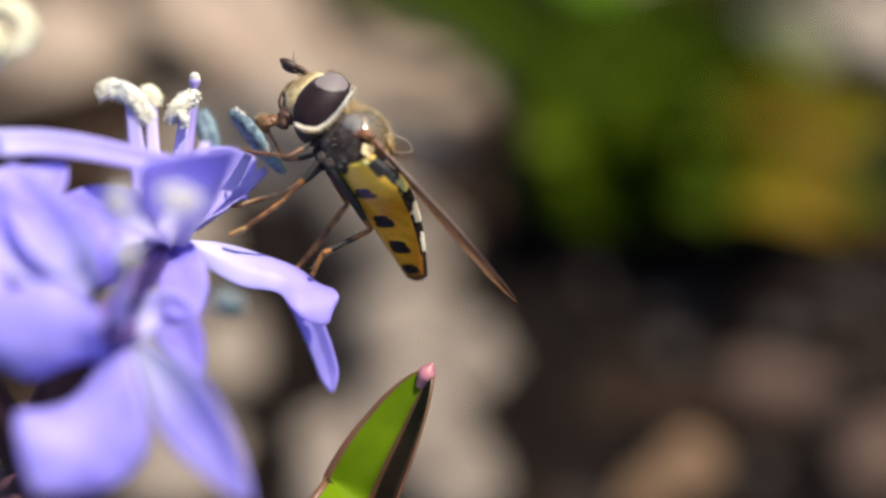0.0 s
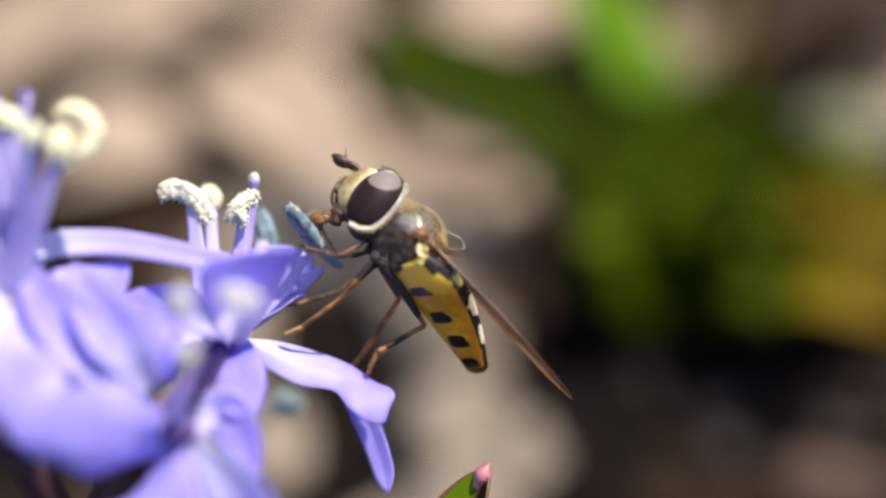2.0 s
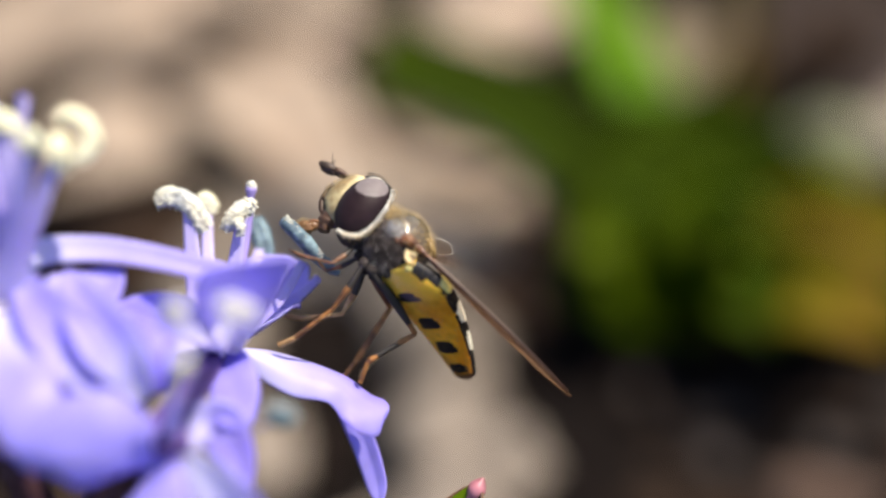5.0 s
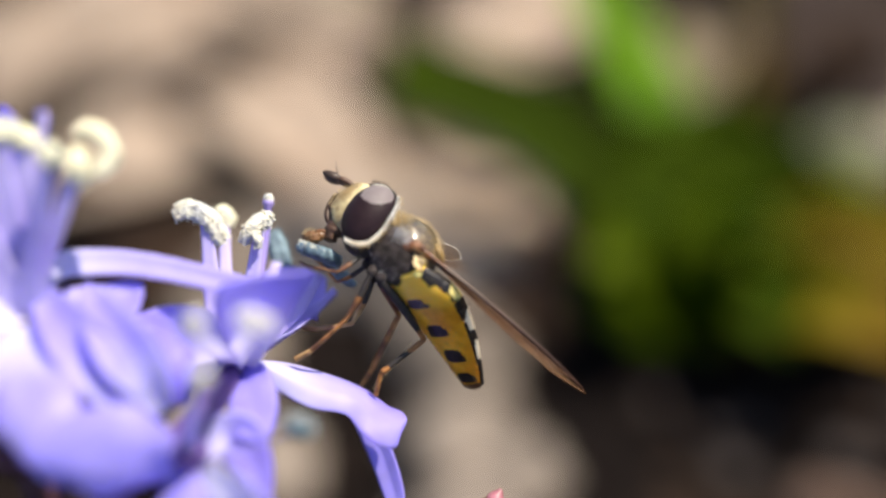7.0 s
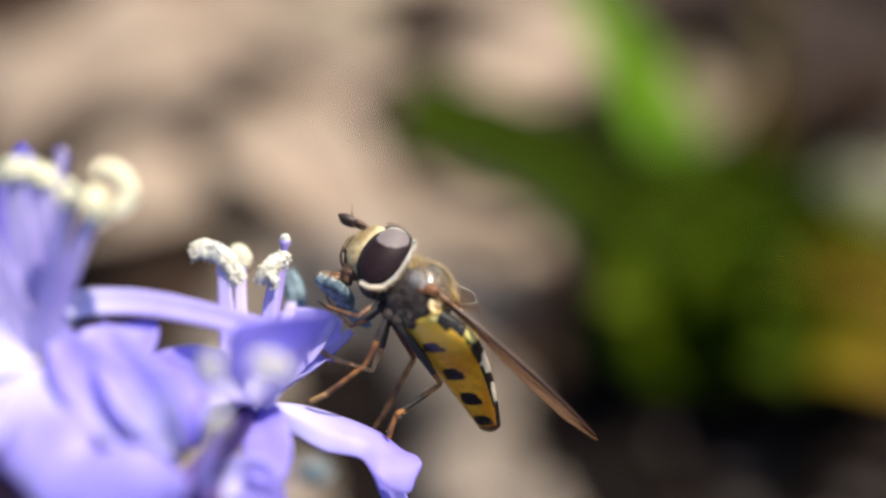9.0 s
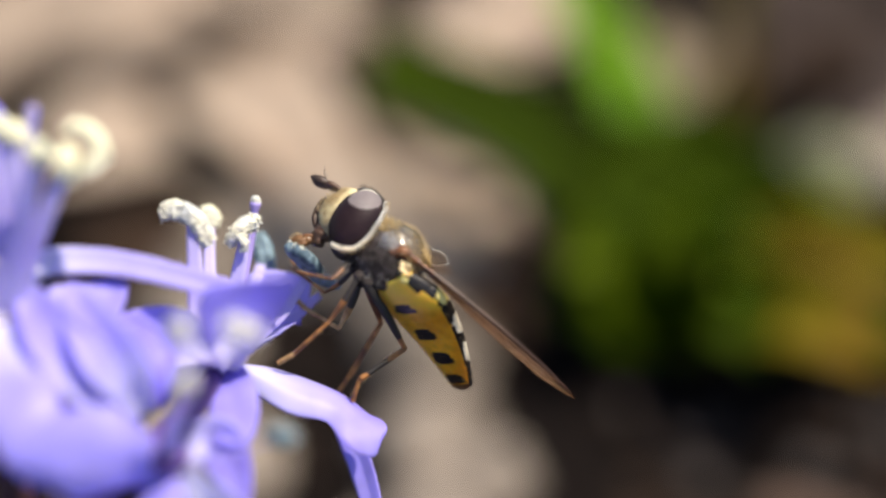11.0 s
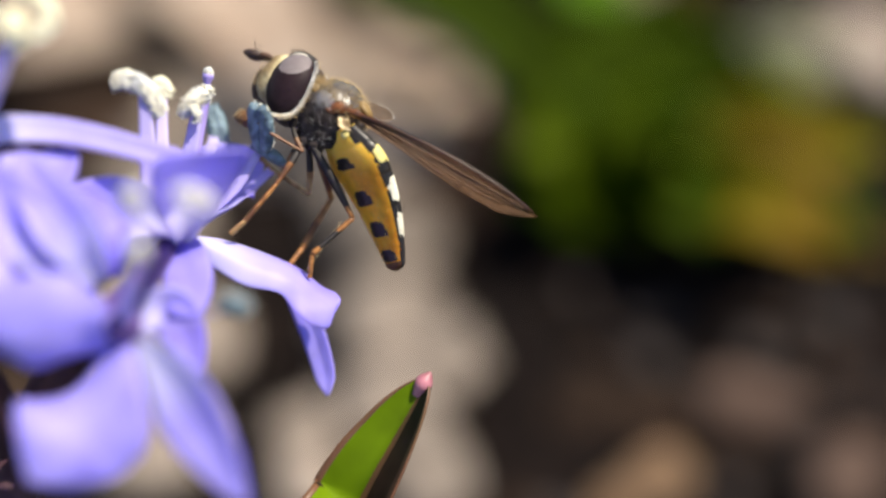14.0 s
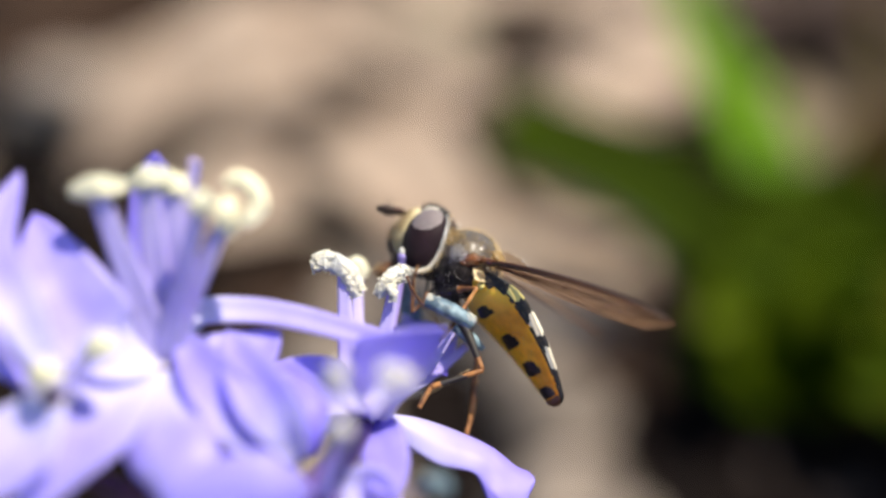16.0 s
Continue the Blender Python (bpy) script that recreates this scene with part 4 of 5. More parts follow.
petal_of(fd, [node, (-17.80, -8.89, 62.83), (-18.46, -10.21, 62.42), (-19.24, -11.29, 61.80)], 2.8, (0, -0.4, 0.9), cup=0.14)

# ---- hoverfly ----
fly = new("hoverfly")
tagged(fly, "small black and yellow hoverfly feeding on a violet flower", "fly")


def fuzz(n, at, length, mat, name, parent, seed, lean=(-0.5, 0, 0.3), label="", wide=0.0055):
    """Fine short hairs; at(rnd) gives a place and a normal."""
    r_ = random.Random(seed)
    verts, faces = [], []
    for i in range(n):
        p, nn = at(r_)
        d = (nn + 0.5 * V(lean) + 0.35 * Vector((r_.gauss(0, 1), r_.gauss(0, 1), r_.gauss(0, 1)))).normalized()
        s = d.orthogonal().normalized() * wide
        u = d.cross(s)
        k = len(verts)
        tip = p + d * length * r_.uniform(0.6, 1.2) + V(lean) * length * 0.2
        verts += [p + s, p - s * 0.5 + u * 0.87, p - s * 0.5 - u * 0.87, tip]
        faces += [(k, k + 1, k + 3), (k + 1, k + 2, k + 3), (k + 2, k, k + 3)]
    me = bpy.data.meshes.new(name)
    me.from_pydata([tuple(v * MM) for v in verts], [], faces)
    me.materials.append(mat)
    ob = new(name, me)
    ob.parent = parent
    return tagged(ob, label, kind="stuff") if label else tagged(ob, kind="stuff")


def on_ellipsoid(c, r, test):
    def at(r_):
        while True:
            d = Vector((r_.gauss(0, 1), r_.gauss(0, 1), r_.gauss(0, 1))).normalized()
            if test(d):
                return V(c) + Vector((d.x * r[0], d.y * r[1], d.z * r[2])), Vector((d.x / r[0], d.y / r[1], d.z / r[2])).normalized()
    return at


# thorax: dark dusted sides, a shining back, scutellum
TC, TR = (-0.12, 0, 0.16), (1.28, 1.0, 1.32)
bm = ellipsoid(TC, TR, None, 56, 40, 0.05, 1.5)
for v in bm.verts:
    v.co += 0.06 * noise.noise_vector(v.co * 2.6) + 0.035 * noise.noise_vector(v.co * 6.5)
for f in bm.faces:
    if f.calc_center_median().z > 0.55:
        f.material_index = 1
thorax = part("thorax", bm, [PLEURA, THORAX], fly, "dark brown thorax with golden and grey fuzz")
part("scutellum", ellipsoid((-1.22, 0, 0.86), (0.36, 0.5, 0.18), Euler((0, radians(-35), 0)).to_matrix(), 24, 14, 0.08, 3), SCUT, thorax, "dull yellow scutellum")
part("humerus", ellipsoid((0.72, 0.62, 0.62), (0.30, 0.2, 0.26), None, 22, 14, 0.25, 4), SCUT, thorax, "brownish shoulder knob")
bm = ellipsoid((-0.46, 0.94, 0.32), (0.42, 0.08, 0.20), Euler((0, radians(28), 0)).to_matrix(), 36, 24, 0.7, 8)
for c_, r_ in (((-0.66, 0.84, 0.50), 0.10), ((-0.34, 0.96, 0.12), 0.10), ((-0.74, 0.84, 0.34), 0.09), ((-0.16, 0.90, 0.50), 0.07)):
    ellipsoid(c_, (r_ * 1.3, r_, r_), None, 16, 12, 0.3, 6, bm)
part("wing_root", bm, WING_ROOT, thorax, "reddish brown wing root")
part("calypter", blade([(-0.84, 0.90, 0.10), (-1.02, 0.93, -0.02), (-1.22, 0.88, -0.10), (-1.42, 0.76, -0.12)], 0.40, (0.1, 1, 0.25), 0.35, 0.04, 20, 10, ripple=0.2), [CALYPTER, CALYPTER], thorax, "cream translucent wing flap")
for sgn in (1, -1):
    part("haltere", ellipsoid((-1.30, sgn * 0.80, -0.36), (0.15, 0.13, 0.16), None, 18, 12, 0.12, 4), LEMON, thorax, "yellow knobbed haltere")
fuzz(900, on_ellipsoid(TC, TR, lambda d: d.z > 0.30), 0.24, FUZZ_GOLD, "fuzz", thorax, 1, (-0.7, 0, 0.2), wide=0.0038)
dust = random.Random(77)
fuzz(240, on_ellipsoid(TC, TR, lambda d: d.y > 0.4 and ((d.x - 0.15) / 0.34) ** 2 + ((d.z - 0.10) / 0.30) ** 2 < 0.3 + 0.7 * dust.random()), 0.30, FUZZ_GREY, "fuzz", thorax, 2, (-0.9, 0.3, 1.0), "tuft of white hairs below the wing", wide=0.008)
fuzz(380, on_ellipsoid(TC, TR, lambda d: abs(d.y) > 0.3 and d.z < 0.35 and d.x < 0.75), 0.12, FUZZ_GREY, "fuzz", thorax, 23, (-0.4, 0.3, -0.6), wide=0.0045)
fuzz(500, on_ellipsoid(TC, TR, lambda d: abs(d.y) > 0.2 and d.x > 0.15 and 0.25 < d.z < 0.7), 0.34, FUZZ_GOLD, "fuzz", thorax, 21, (0.3, 0.2, 0.6), wide=0.009)
fuzz(420, on_ellipsoid(TC, TR, lambda d: abs(d.y) > 0.3 and d.x < -0.25 and 0.0 < d.z < 0.75), 0.3, FUZZ_GOLD, "fuzz", thorax, 22, (-0.5, 0.3, 0.2), wide=0.009)

# head
HEAD_TURN = Euler((0, radians(13), 0)).to_matrix()
HC = Vector((1.74, 0, 0.24))


def hp(p):
    return HEAD_TURN @ V(p) + HC


def head_bm(c, r, turn=None, **k):
    return ellipsoid(hp(c), r, (HEAD_TURN @ (turn or Matrix.Identity(3))).to_4x4(), **k)


EYE_TURN = Euler((0, radians(-6), 0)).to_matrix()


def eye_at(q, sgn):
    """A place by an eye; q lies on the unit ball where it is on the eye's skin."""
    r = EYE_TURN @ Vector((q[0] * 0.88, q[1] * 0.63, q[2] * 1.27))
    return hp((-0.14 + r.x, sgn * (0.62 + r.y), 0.05 + r.z))


def eye_mesh(sgn):
    """The eye; the paler field at its top is sky sheen put into the colour."""
    b = ellipsoid((0, 0, 0), (1, 1, 1), None, 120, 90)
    for f in b.faces:
        q = f.calc_center_median()
        q = Vector((q.x, sgn * q.y, q.z))
        d = q - Vector((0.059, 0.660, 0.749))
        if q.z > 0 and (d.dot((0.876, 0.325, -0.357)) / 0.66) ** 2 + (d.dot((0.479, -0.677, 0.559)) / 0.58) ** 2 < 1:
            f.material_index = 1
    for v in b.verts:
        v.co = eye_at((v.co.x, sgn * v.co.y, v.co.z), sgn)
    return b


head = part("head", head_bm((-0.10, 0, -0.02), (0.90, 1.16, 1.34), seg=40, rings=28, rough=0.02), BLACK, fly, "rounded head with large dark eyes")
for sgn in (1, -1):
    arc = [eye_at(q, sgn) for q in ((-0.60, 0.10, 0.88), (-0.76, 0.22, 0.70), (-0.90, 0.46, 0.30), (-0.93, 0.50, -0.12), (-0.85, 0.46, -0.48), (-0.66, 0.40, -0.77), (-0.24, 0.40, -0.95), (0.25, 0.30, -0.97))]
    arc_l = arc if sgn == 1 else arc_l
    part("eye_rim", tube(arc, lambda t: 0.008 + 0.026 * math.sin(math.pi * min(1, t * 1.15)) ** 0.7, 40, 12), RIM, head, "white haired rim behind the eye")
bm = head_bm((0.5, 0, 0.16), (0.98, 0.72, 1.14), seg=44, rings=32, rough=0.05, freq=2)
ellipsoid(hp((1.46, 0, 0.0)), (0.2, 0.18, 0.24), None, 18, 12, 0.05, 2, bm)
for f in bm.faces:
    q = HEAD_TURN.inverted() @ (f.calc_center_median() - HC)
    low_ = min(1, max(0, (0.80 - q.z) / 1.5))
    if q.x > 0.1 and abs(q.y) < 0.10 + 0.26 * low_ ** 1.4 + 0.05 * noise.noise(q * 5) and q.z < 0.80:
        f.material_index = 1
face = part("face", bm, [FACE, ANTENNA], head, "pale yellow face with a black middle stripe")
part("face_stripe", tube([hp(p) for p in ((1.48, 0.0, 0.55), (1.58, 0, 0.3), (1.60, 0, -0.02), (1.42, 0, -0.45), (1.08, 0, -0.8))], lambda t: 0.06 + 0.05 * t + 0.02 * math.sin(11 * t), 24, 10), ANTENNA, head, "dark ridge down the face")
for sgn in (1, -1):
    part("eye", eye_mesh(sgn), [EYE, EYE_SHEEN], head, "glossy dark brown compound eye")
    an = part("antenna", tube([hp((0.98, sgn * 0.12, 0.98)), hp((1.32, sgn * 0.14, 1.06)), hp((1.68, sgn * 0.16, 1.05))], lambda t: 0.06 + 0.085 * t ** 0.7 - 0.05 * max(0, t - 0.8) * 5, 14, 12), ANTENNA, head, "black stubby antenna")
    part("antenna_tip", ellipsoid(hp((1.98, sgn * 0.18, 1.03)), (0.38, 0.14, 0.17), (HEAD_TURN @ Euler((0, radians(2), 0)).to_matrix()), 24, 16, 0.12, 4), ANTENNA, head)
    part("arista", tube([hp((1.84, sgn * 0.2, 1.16)), hp((1.96, sgn * 0.24, 1.36)), hp((2.05, sgn * 0.3, 1.58))], lambda t: 0.022 * (1 - 0.7 * t), 8, 5), BLACK, head)
for sgn in (1, -1):
    part("orbit", tube([eye_at(V(q) * 1.02, sgn) for q in ((0.80, -0.05, 0.55), (0.55, -0.12, 0.82), (0.25, -0.15, 0.96), (-0.10, -0.12, 0.99))], lambda t: 0.02 + 0.05 * math.sin(math.pi * t) ** 0.7, 20, 10), CREAM, head, "cream band along the eye")
part("crown", head_bm((0.0, 0.0, 1.22), (0.62, 0.44, 0.34), seg=24, rings=16, rough=0.05), BLACK, head, "black crown of the head")
fuzz(500, on_ellipsoid(hp((0.5, 0, 0.16)), (1.05, 0.72, 1.14), lambda d: d.x > 0.3 and -0.5 < d.z < 0.85), 0.15, FUZZ, "fuzz", head, 3, (0.2, 0, 0.3))
fuzz(160, on_ellipsoid(hp((0.0, 0.0, 1.22)), (0.62, 0.44, 0.34), lambda d: d.z > 0.2), 0.14, BLACK, "fuzz", head, 31, (-0.2, 0, 0.5))
snout = tube([hp(p) for p in ((0.78, 0, -0.35), (0.90, 0, -0.75), (0.92, 0, -1.02), (0.86, 0, -1.26))], lambda t: 0.44 - 0.24 * t ** 1.4 + 0.02 * math.sin(14 * t), 26, 20)
for v in snout.verts:
    v.co += 0.05 * noise.noise_vector(v.co * 5.0)
part("mouth_edge", snout, ANTENNA, head, "black snout below the face")


def on_arc(r_):
    k = r_.uniform(0, len(arc_l) - 1.01)
    p = V(arc_l[int(k)]).lerp(V(arc_l[int(k) + 1]), k - int(k))
    out = (p - HC)
    return p + Vector((r_.gauss(0, 0.018), r_.gauss(0, 0.018), r_.gauss(0, 0.018))), Vector((out.x, 0.6, out.z)).normalized()


fuzz(1700, on_arc, 0.16, RIM, "fuzz", head, 5, (-1.0, 0.1, -0.5), wide=0.007)
fuzz(300, on_arc, 0.26, FUZZ_GOLD, "fuzz", head, 51, (-1.0, 0.0, -0.1), wide=0.006)
part("proboscis", tube([hp(p) for p in ((0.92, 0, -1.00), (1.22, 0, -1.18), (1.50, 0.02, -1.34))], lambda t: 0.21 - 0.05 * t + 0.03 * math.sin(12 * t), 18, 14), BROWN, head, "dark proboscis")
bm = ellipsoid(hp((1.52, 0.05, -1.42)), (0.34, 0.20, 0.24), (HEAD_TURN @ Euler((0, radians(30), 0)).to_matrix()), 26, 18, 0.4, 4)
ellipsoid(hp((1.46, -0.1, -1.58)), (0.22, 0.15, 0.16), None, 20, 14, 0.4, 5, bm)
part("labellum", bm, BROWN, head, "brown spongy mouth pad")
fuzz(150, on_ellipsoid(hp((1.52, 0.05, -1.42)), (0.34, 0.20, 0.24), lambda d: d.x > -0.2), 0.16, FUZZ_GOLD, "fuzz", head, 61, (0.3, 0, -0.2), wide=0.008)
part("palp", tube([hp((1.05, 0.12, -1.0)), hp((1.28, 0.14, -1.08)), hp((1.46, 0.12, -1.20))], lambda t: 0.05 + 0.05 * t, 10, 8), ORANGE, head, "orange feeler beside the mouth")
part("neck", tube([(1.2, 0, 0.1), (0.8, 0, 0.05)], 0.42, 6, 14), BLACK, fly)

# abdomen, along -x from its root
AL = 5.75
bm = bmesh.new()
NS, NA = 120, 72
SEG = (0.0, 0.13, 0.36, 0.58, 0.78, 0.92, 1.0)


def girth(t):
    base_ = 0.70 + 0.45 * math.sin(math.pi * min(1, t / 0.26) * 0.5) if t < 0.26 else 1.15 - 0.80 * ((t - 0.26) / 0.74) ** 1.3
    notch = min(abs(t - s) for s in SEG[1:-1])
    return base_ * (1 - 0.022 * math.exp(-(notch / 0.012) ** 2)) * (0.25 + 0.75 * min(1, (1.0 - t) / 0.035) ** 0.5)


def belly_colour(t, a):
    """Material of the abdomen at t along it and a round it (0: middle of the belly, pi: middle of the back)."""
    k = abs(a)
    if t < 0.12 and k > 0.8:
        return 1
    wig = 0.05 * noise.noise(Vector((t * 26, a * 3, 3.3)))
    if k < 1.08 + wig:
        for c0, half, wid in ((0.215, 0.042, 0.29), (0.47, 0.056, 0.35), (0.695, 0.054, 0.46), (0.885, 0.042, 0.70)):
            u, w = (t - c0) / half, k / wid
            if abs(u + 2.5 * wig) ** 4 + abs(w + 2.2 * wig - (0.30 * u)) ** 4 < 1:
                return 1
        if t > 0.93:
            return 4
        return 0
    if k < 1.16 + wig:
        return 1 if t > 0.10 else 0
    for c0, half in ((0.22, 0.060), (0.47, 0.080), (0.71, 0.080)):
        if abs((t - c0 + 0.6 * wig) / half) ** 3 + abs((k - 1.80 + wig) / 0.62) ** 3 < 1:
            return 2 if c0 > 0.3 else 3
    return 1


ringsv = []
along = bm.verts.layers.float.new("along")
for i in range(NS + 1):
    t = i / NS
    r = girth(t)
    ringsv.append([bm.verts.new((0.45 - AL * t, r * 1.28 * math.sin(a), -r * (0.62 if math.cos(a) > 0 else 0.5) * math.cos(a) + 0.38 * math.sin(math.pi * t)))
                   for a in (2 * math.pi * k / NA for k in range(NA))])
    for v in ringsv[-1]:
        v[along] = t
for i in range(NS):
    for k in range(NA):
        f = bm.faces.new((ringsv[i][k], ringsv[i + 1][k], ringsv[i + 1][(k + 1) % NA], ringsv[i][(k + 1) % NA]))
        a = 2 * math.pi * (k + 0.5) / NA
        f.material_index = belly_colour((i + 0.5) / NS, a if a < math.pi else a - 2 * math.pi)
bm.faces.new(ringsv[-1])
bm.faces.new(ringsv[0][::-1])
abdomen = part("abdomen", bm, [YELLOW, SHINY_BLACK, CREAM, LEMON, BROWN], fly, "yellow belly with dark spots and banded black back")

def on_belly(r_):
    t, a = r_.uniform(0.02, 0.9), r_.uniform(-1.6, 1.6)
    g_ = girth(t)
    return (Vector((0.45 - AL * t, g_ * 1.28 * math.sin(a), -g_ * (0.62 if math.cos(a) > 0 else 0.5) * math.cos(a) + 0.38 * math.sin(math.pi * t))),
            Vector((-0.5, math.sin(a), -math.cos(a))).normalized())


fuzz(350, on_belly, 0.13, FUZZ, "fuzz", abdomen, 12, (-0.9, 0, 0), wide=0.0035)

# wings, span along +x, normal z
WL = 8.1


def wing_edge(t):
    lead = 0.10 + 0.70 * math.sin(math.pi * min(1, t * 0.92)) ** 0.8 * (1 - 0.25 * t)
    trail = 0.10 + 0.98 * math.sin(math.pi * 0.80 * t ** 1.6) ** 0.9
    end = min(1, (1 - t) / 0.17) ** 0.55
    return lead * end, trail * end


def make_wing(sgn, film):
    """sgn: the side to which the trailing edge lies."""
    b = bmesh.new()
    n, m = 40, 14
    up, dn = [], []
    for i in range(n + 1):
        t = i / n
        le, te = wing_edge(t)
        r1, r2 = [], []
        for j in range(m + 1):
            s = j / m
            y = -le + (le + te) * s
            z = 0.10 * math.sin(9 * s) * t * (1 - t) * 2 + 0.05 * noise.noise(Vector((t * 6, s * 5, 0)))
            r1.append(b.verts.new((WL * t, sgn * y, z + 0.008)))
            r2.append(b.verts.new((WL * t, sgn * y, z - 0.008)))
        up.append(r1)
        dn.append(r2)
    for i in range(n):
        for j in range(m):
            edge = 1 if j < 3 and i < 0.84 * n else 0
            b.faces.new((up[i][j], up[i][j + 1], up[i + 1][j + 1], up[i + 1][j])).material_index = edge
            b.faces.new((dn[i][j + 1], dn[i][j], dn[i + 1][j], dn[i + 1][j + 1])).material_index = edge
        b.faces.new((up[i][0], up[i + 1][0], dn[i + 1][0], dn[i][0]))
        b.faces.new((up[i][m], dn[i][m], dn[i + 1][m], up[i + 1][m]))
    w = part("wing", b, [film, FILM_EDGE], fly, "clear brown-tinted wing with dark veins")
    for run, r in (
        ([(0, 0, 0), (0.25, -0.85, 0), (0.55, -0.95, 0), (0.8, -0.93, 0), (0.97, -0.75, 0)], 0.075),
        ([(0, 0.05, 0), (0.3, -0.55, 0), (0.6, -0.6, 0), (0.88, -0.75, 0)], 0.045),
        ([(0.02, 0.08, 0), (0.35, -0.15, 0), (0.7, -0.1, 0), (0.95, -0.35, 0)], 0.042),
        ([(0.18, -0.1, 0), (0.4, 0.1, 0), (0.66, 0.2, 0), (0.96, 0.0, 0)], 0.026),
        ([(0.02, 0.1, 0), (0.3, 0.25, 0), (0.6, 0.45, 0), (0.8, 0.42, 0), (0.86, 0.15, 0)], 0.026),
        ([(0.02, 0.12, 0), (0.25, 0.45, 0), (0.5, 0.75, 0), (0.62, 0.72, 0), (0.64, 0.4, 0)], 0.024),
        ([(0.45, -0.1, 0), (0.48, 0.18, 0)], 0.024)):
        pts = []
        for t, s, _ in run:
            le, te = wing_edge(t)
            pts.append((WL * t, sgn * (s * le if s < 0 else s * te), 0.02))
        part("vein", tube(pts, lambda u: 1.25 * r * (1 - 0.5 * u), 18, 6), VEIN, w)
    b = tube([(-0.25, 0, 0.04), (0.35, -0.10 * sgn, 0.03), (0.95, -0.24 * sgn, 0.02), (1.7, -0.42 * sgn, 0.01)], lambda u: 0.17 - 0.12 * u + 0.02 * math.sin(17 * u), 26, 12)
    for v in b.verts:
        v.co += 0.04 * noise.noise_vector(v.co * 4.0)
    part("wing_base", b, WING_ROOT, w, "rust-brown wing base")
    return w


wing_l = make_wing(1, FILM)
wing_r = make_wing(-1, FILM)
lobe = [(-0.17, 0.46, 0.42), (0.18, -0.15, 0.61), (0.52, -0.80, 0.74), (0.68, -1.20, 0.72)]
lobe_shape = lambda t: (0.35 + 0.65 * min(1, t / 0.4)) * max(0.02, 1 - max(0, (t - 0.55) / 0.45) ** 2.2)
bm = blade(lobe, 0.56, (-1, -0.1, 0.1), 0.12, 0.012, 24, 8, shape=lobe_shape)
flap = part("wing_lobe", bm, [FILM_CLEAR, FILM_CLEAR], wing_r, "clear rounded lobe at the wing base")
lobe_edge = []
for sgn in (1, -1):
    for i in range(8):
        t = 0.5 + 0.5 * (i if sgn > 0 else 7 - i) / 7
        q = spline(lobe, t)
        d = (spline(lobe, min(t + 0.02, 1)) - spline(lobe, max(t - 0.02, 0))).normalized()
        lobe_edge.append(q + d.cross(Vector((-1, -0.1, 0.1))).normalized() * sgn * 0.28 * lobe_shape(t))
part("lobe_edge", tube(lobe_edge, 0.011, 60, 6), RIM, flap, "pale fringed edge")

# legs: femur and shin of given lengths, the shin bent at the ankle
LEGS = {
    # root on the thorax, femur, shin, radius, femur material, shin material
    "hind_l": ((-0.18, 0.30, -1.25), 3.1, 2.75, 0.175, BLACK, ORANGE, -0.45),
    "hind_r": ((-0.18, -0.30, -1.25), 2.5, 3.15, 0.18, BROWN, ORANGE, 0.12),
    "mid_l": ((0.2, 0.32, -1.28), 1.9, 2.45, 0.135, BLACK, ORANGE, 0.12),
    "mid_r": ((0.2, -0.32, -1.28), 1.95, 2.6, 0.135, BLACK, TAN, 0.12),
    "fore_l": ((0.90, 0.34, -0.92), 1.2, 2.0, 0.10, BLACK, BROWN, 0.12),
    "fore_r": ((0.72, -0.30, -1.05), 1.5, 1.9, 0.095, BLACK, ORANGE, 0.15),
}
limb = {}
for key, (rt, l1, l2, r, m1, m2, bow) in LEGS.items():
    part("hip", ellipsoid(V(rt) + Vector((0, 0, 0.12)), (0.22, 0.18, 0.26), None, 16, 10, 0.05, 2), PLEURA, fly)
    bm = tube([(0, 0, 0), (l1 * 0.5, 0, 0.06), (l1, 0, 0)], lambda t: r * (0.75 + 0.35 * math.sin(math.pi * min(1, t * 1.1)) - 0.2 * t), 18, 10)
    for f in bm.faces:
        if f.calc_center_median().x > l1 * (0.82 if key.startswith("hind") else 0.5):
            f.material_index = 1
    fem = part("femur", bm, [m1, m2], fly, "dark thigh with a paler knee")
    ank = 0.72
    bm = tube([(0, 0, 0), (l2 * ank * 0.5, 0, bow * 0.5), (l2 * ank, 0, bow)], lambda t: r * (0.55 + 0.12 * t), 16, 9)
    if key == "hind_l":
        for f in bm.faces:
            if 0.25 * l2 < f.calc_center_median().x < 0.6 * l2:
                f.material_index = 1
    shin = part("shin", bm, [m2, BLACK], fly, "slender shin")
    bm = bmesh.new()
    for q in range(5):
        a_, b_ = q / 5, (q + 1) / 5
        p0 = Vector((l2 * (ank + (1 - ank) * a_), 0, bow * (1 - a_)))
        p1 = Vector((l2 * (ank + (1 - ank) * b_), 0, bow * (1 - b_)))
        tube([p0, p0.lerp(p1, 0.5), p1], lambda t: r * (0.46 + 0.10 * t) * (1.4 if key.startswith("mid") else 1.0), 5, 8, bm)
    part("foot", bm, TAN if key.startswith("mid") else m2, shin, "jointed foot")
    fuzz(110, lambda r_: (Vector((r_.uniform(0.1, 0.95) * l2, r_.uniform(-1, 1) * r * 0.4, bow * 0.6)), Vector((0.3, r_.gauss(0, 1), r_.gauss(0, 1))).normalized()),
         0.15, FUZZ, "bristles", shin, 9, (0.4, 0, 0))
    limb[key] = (fem, shin)


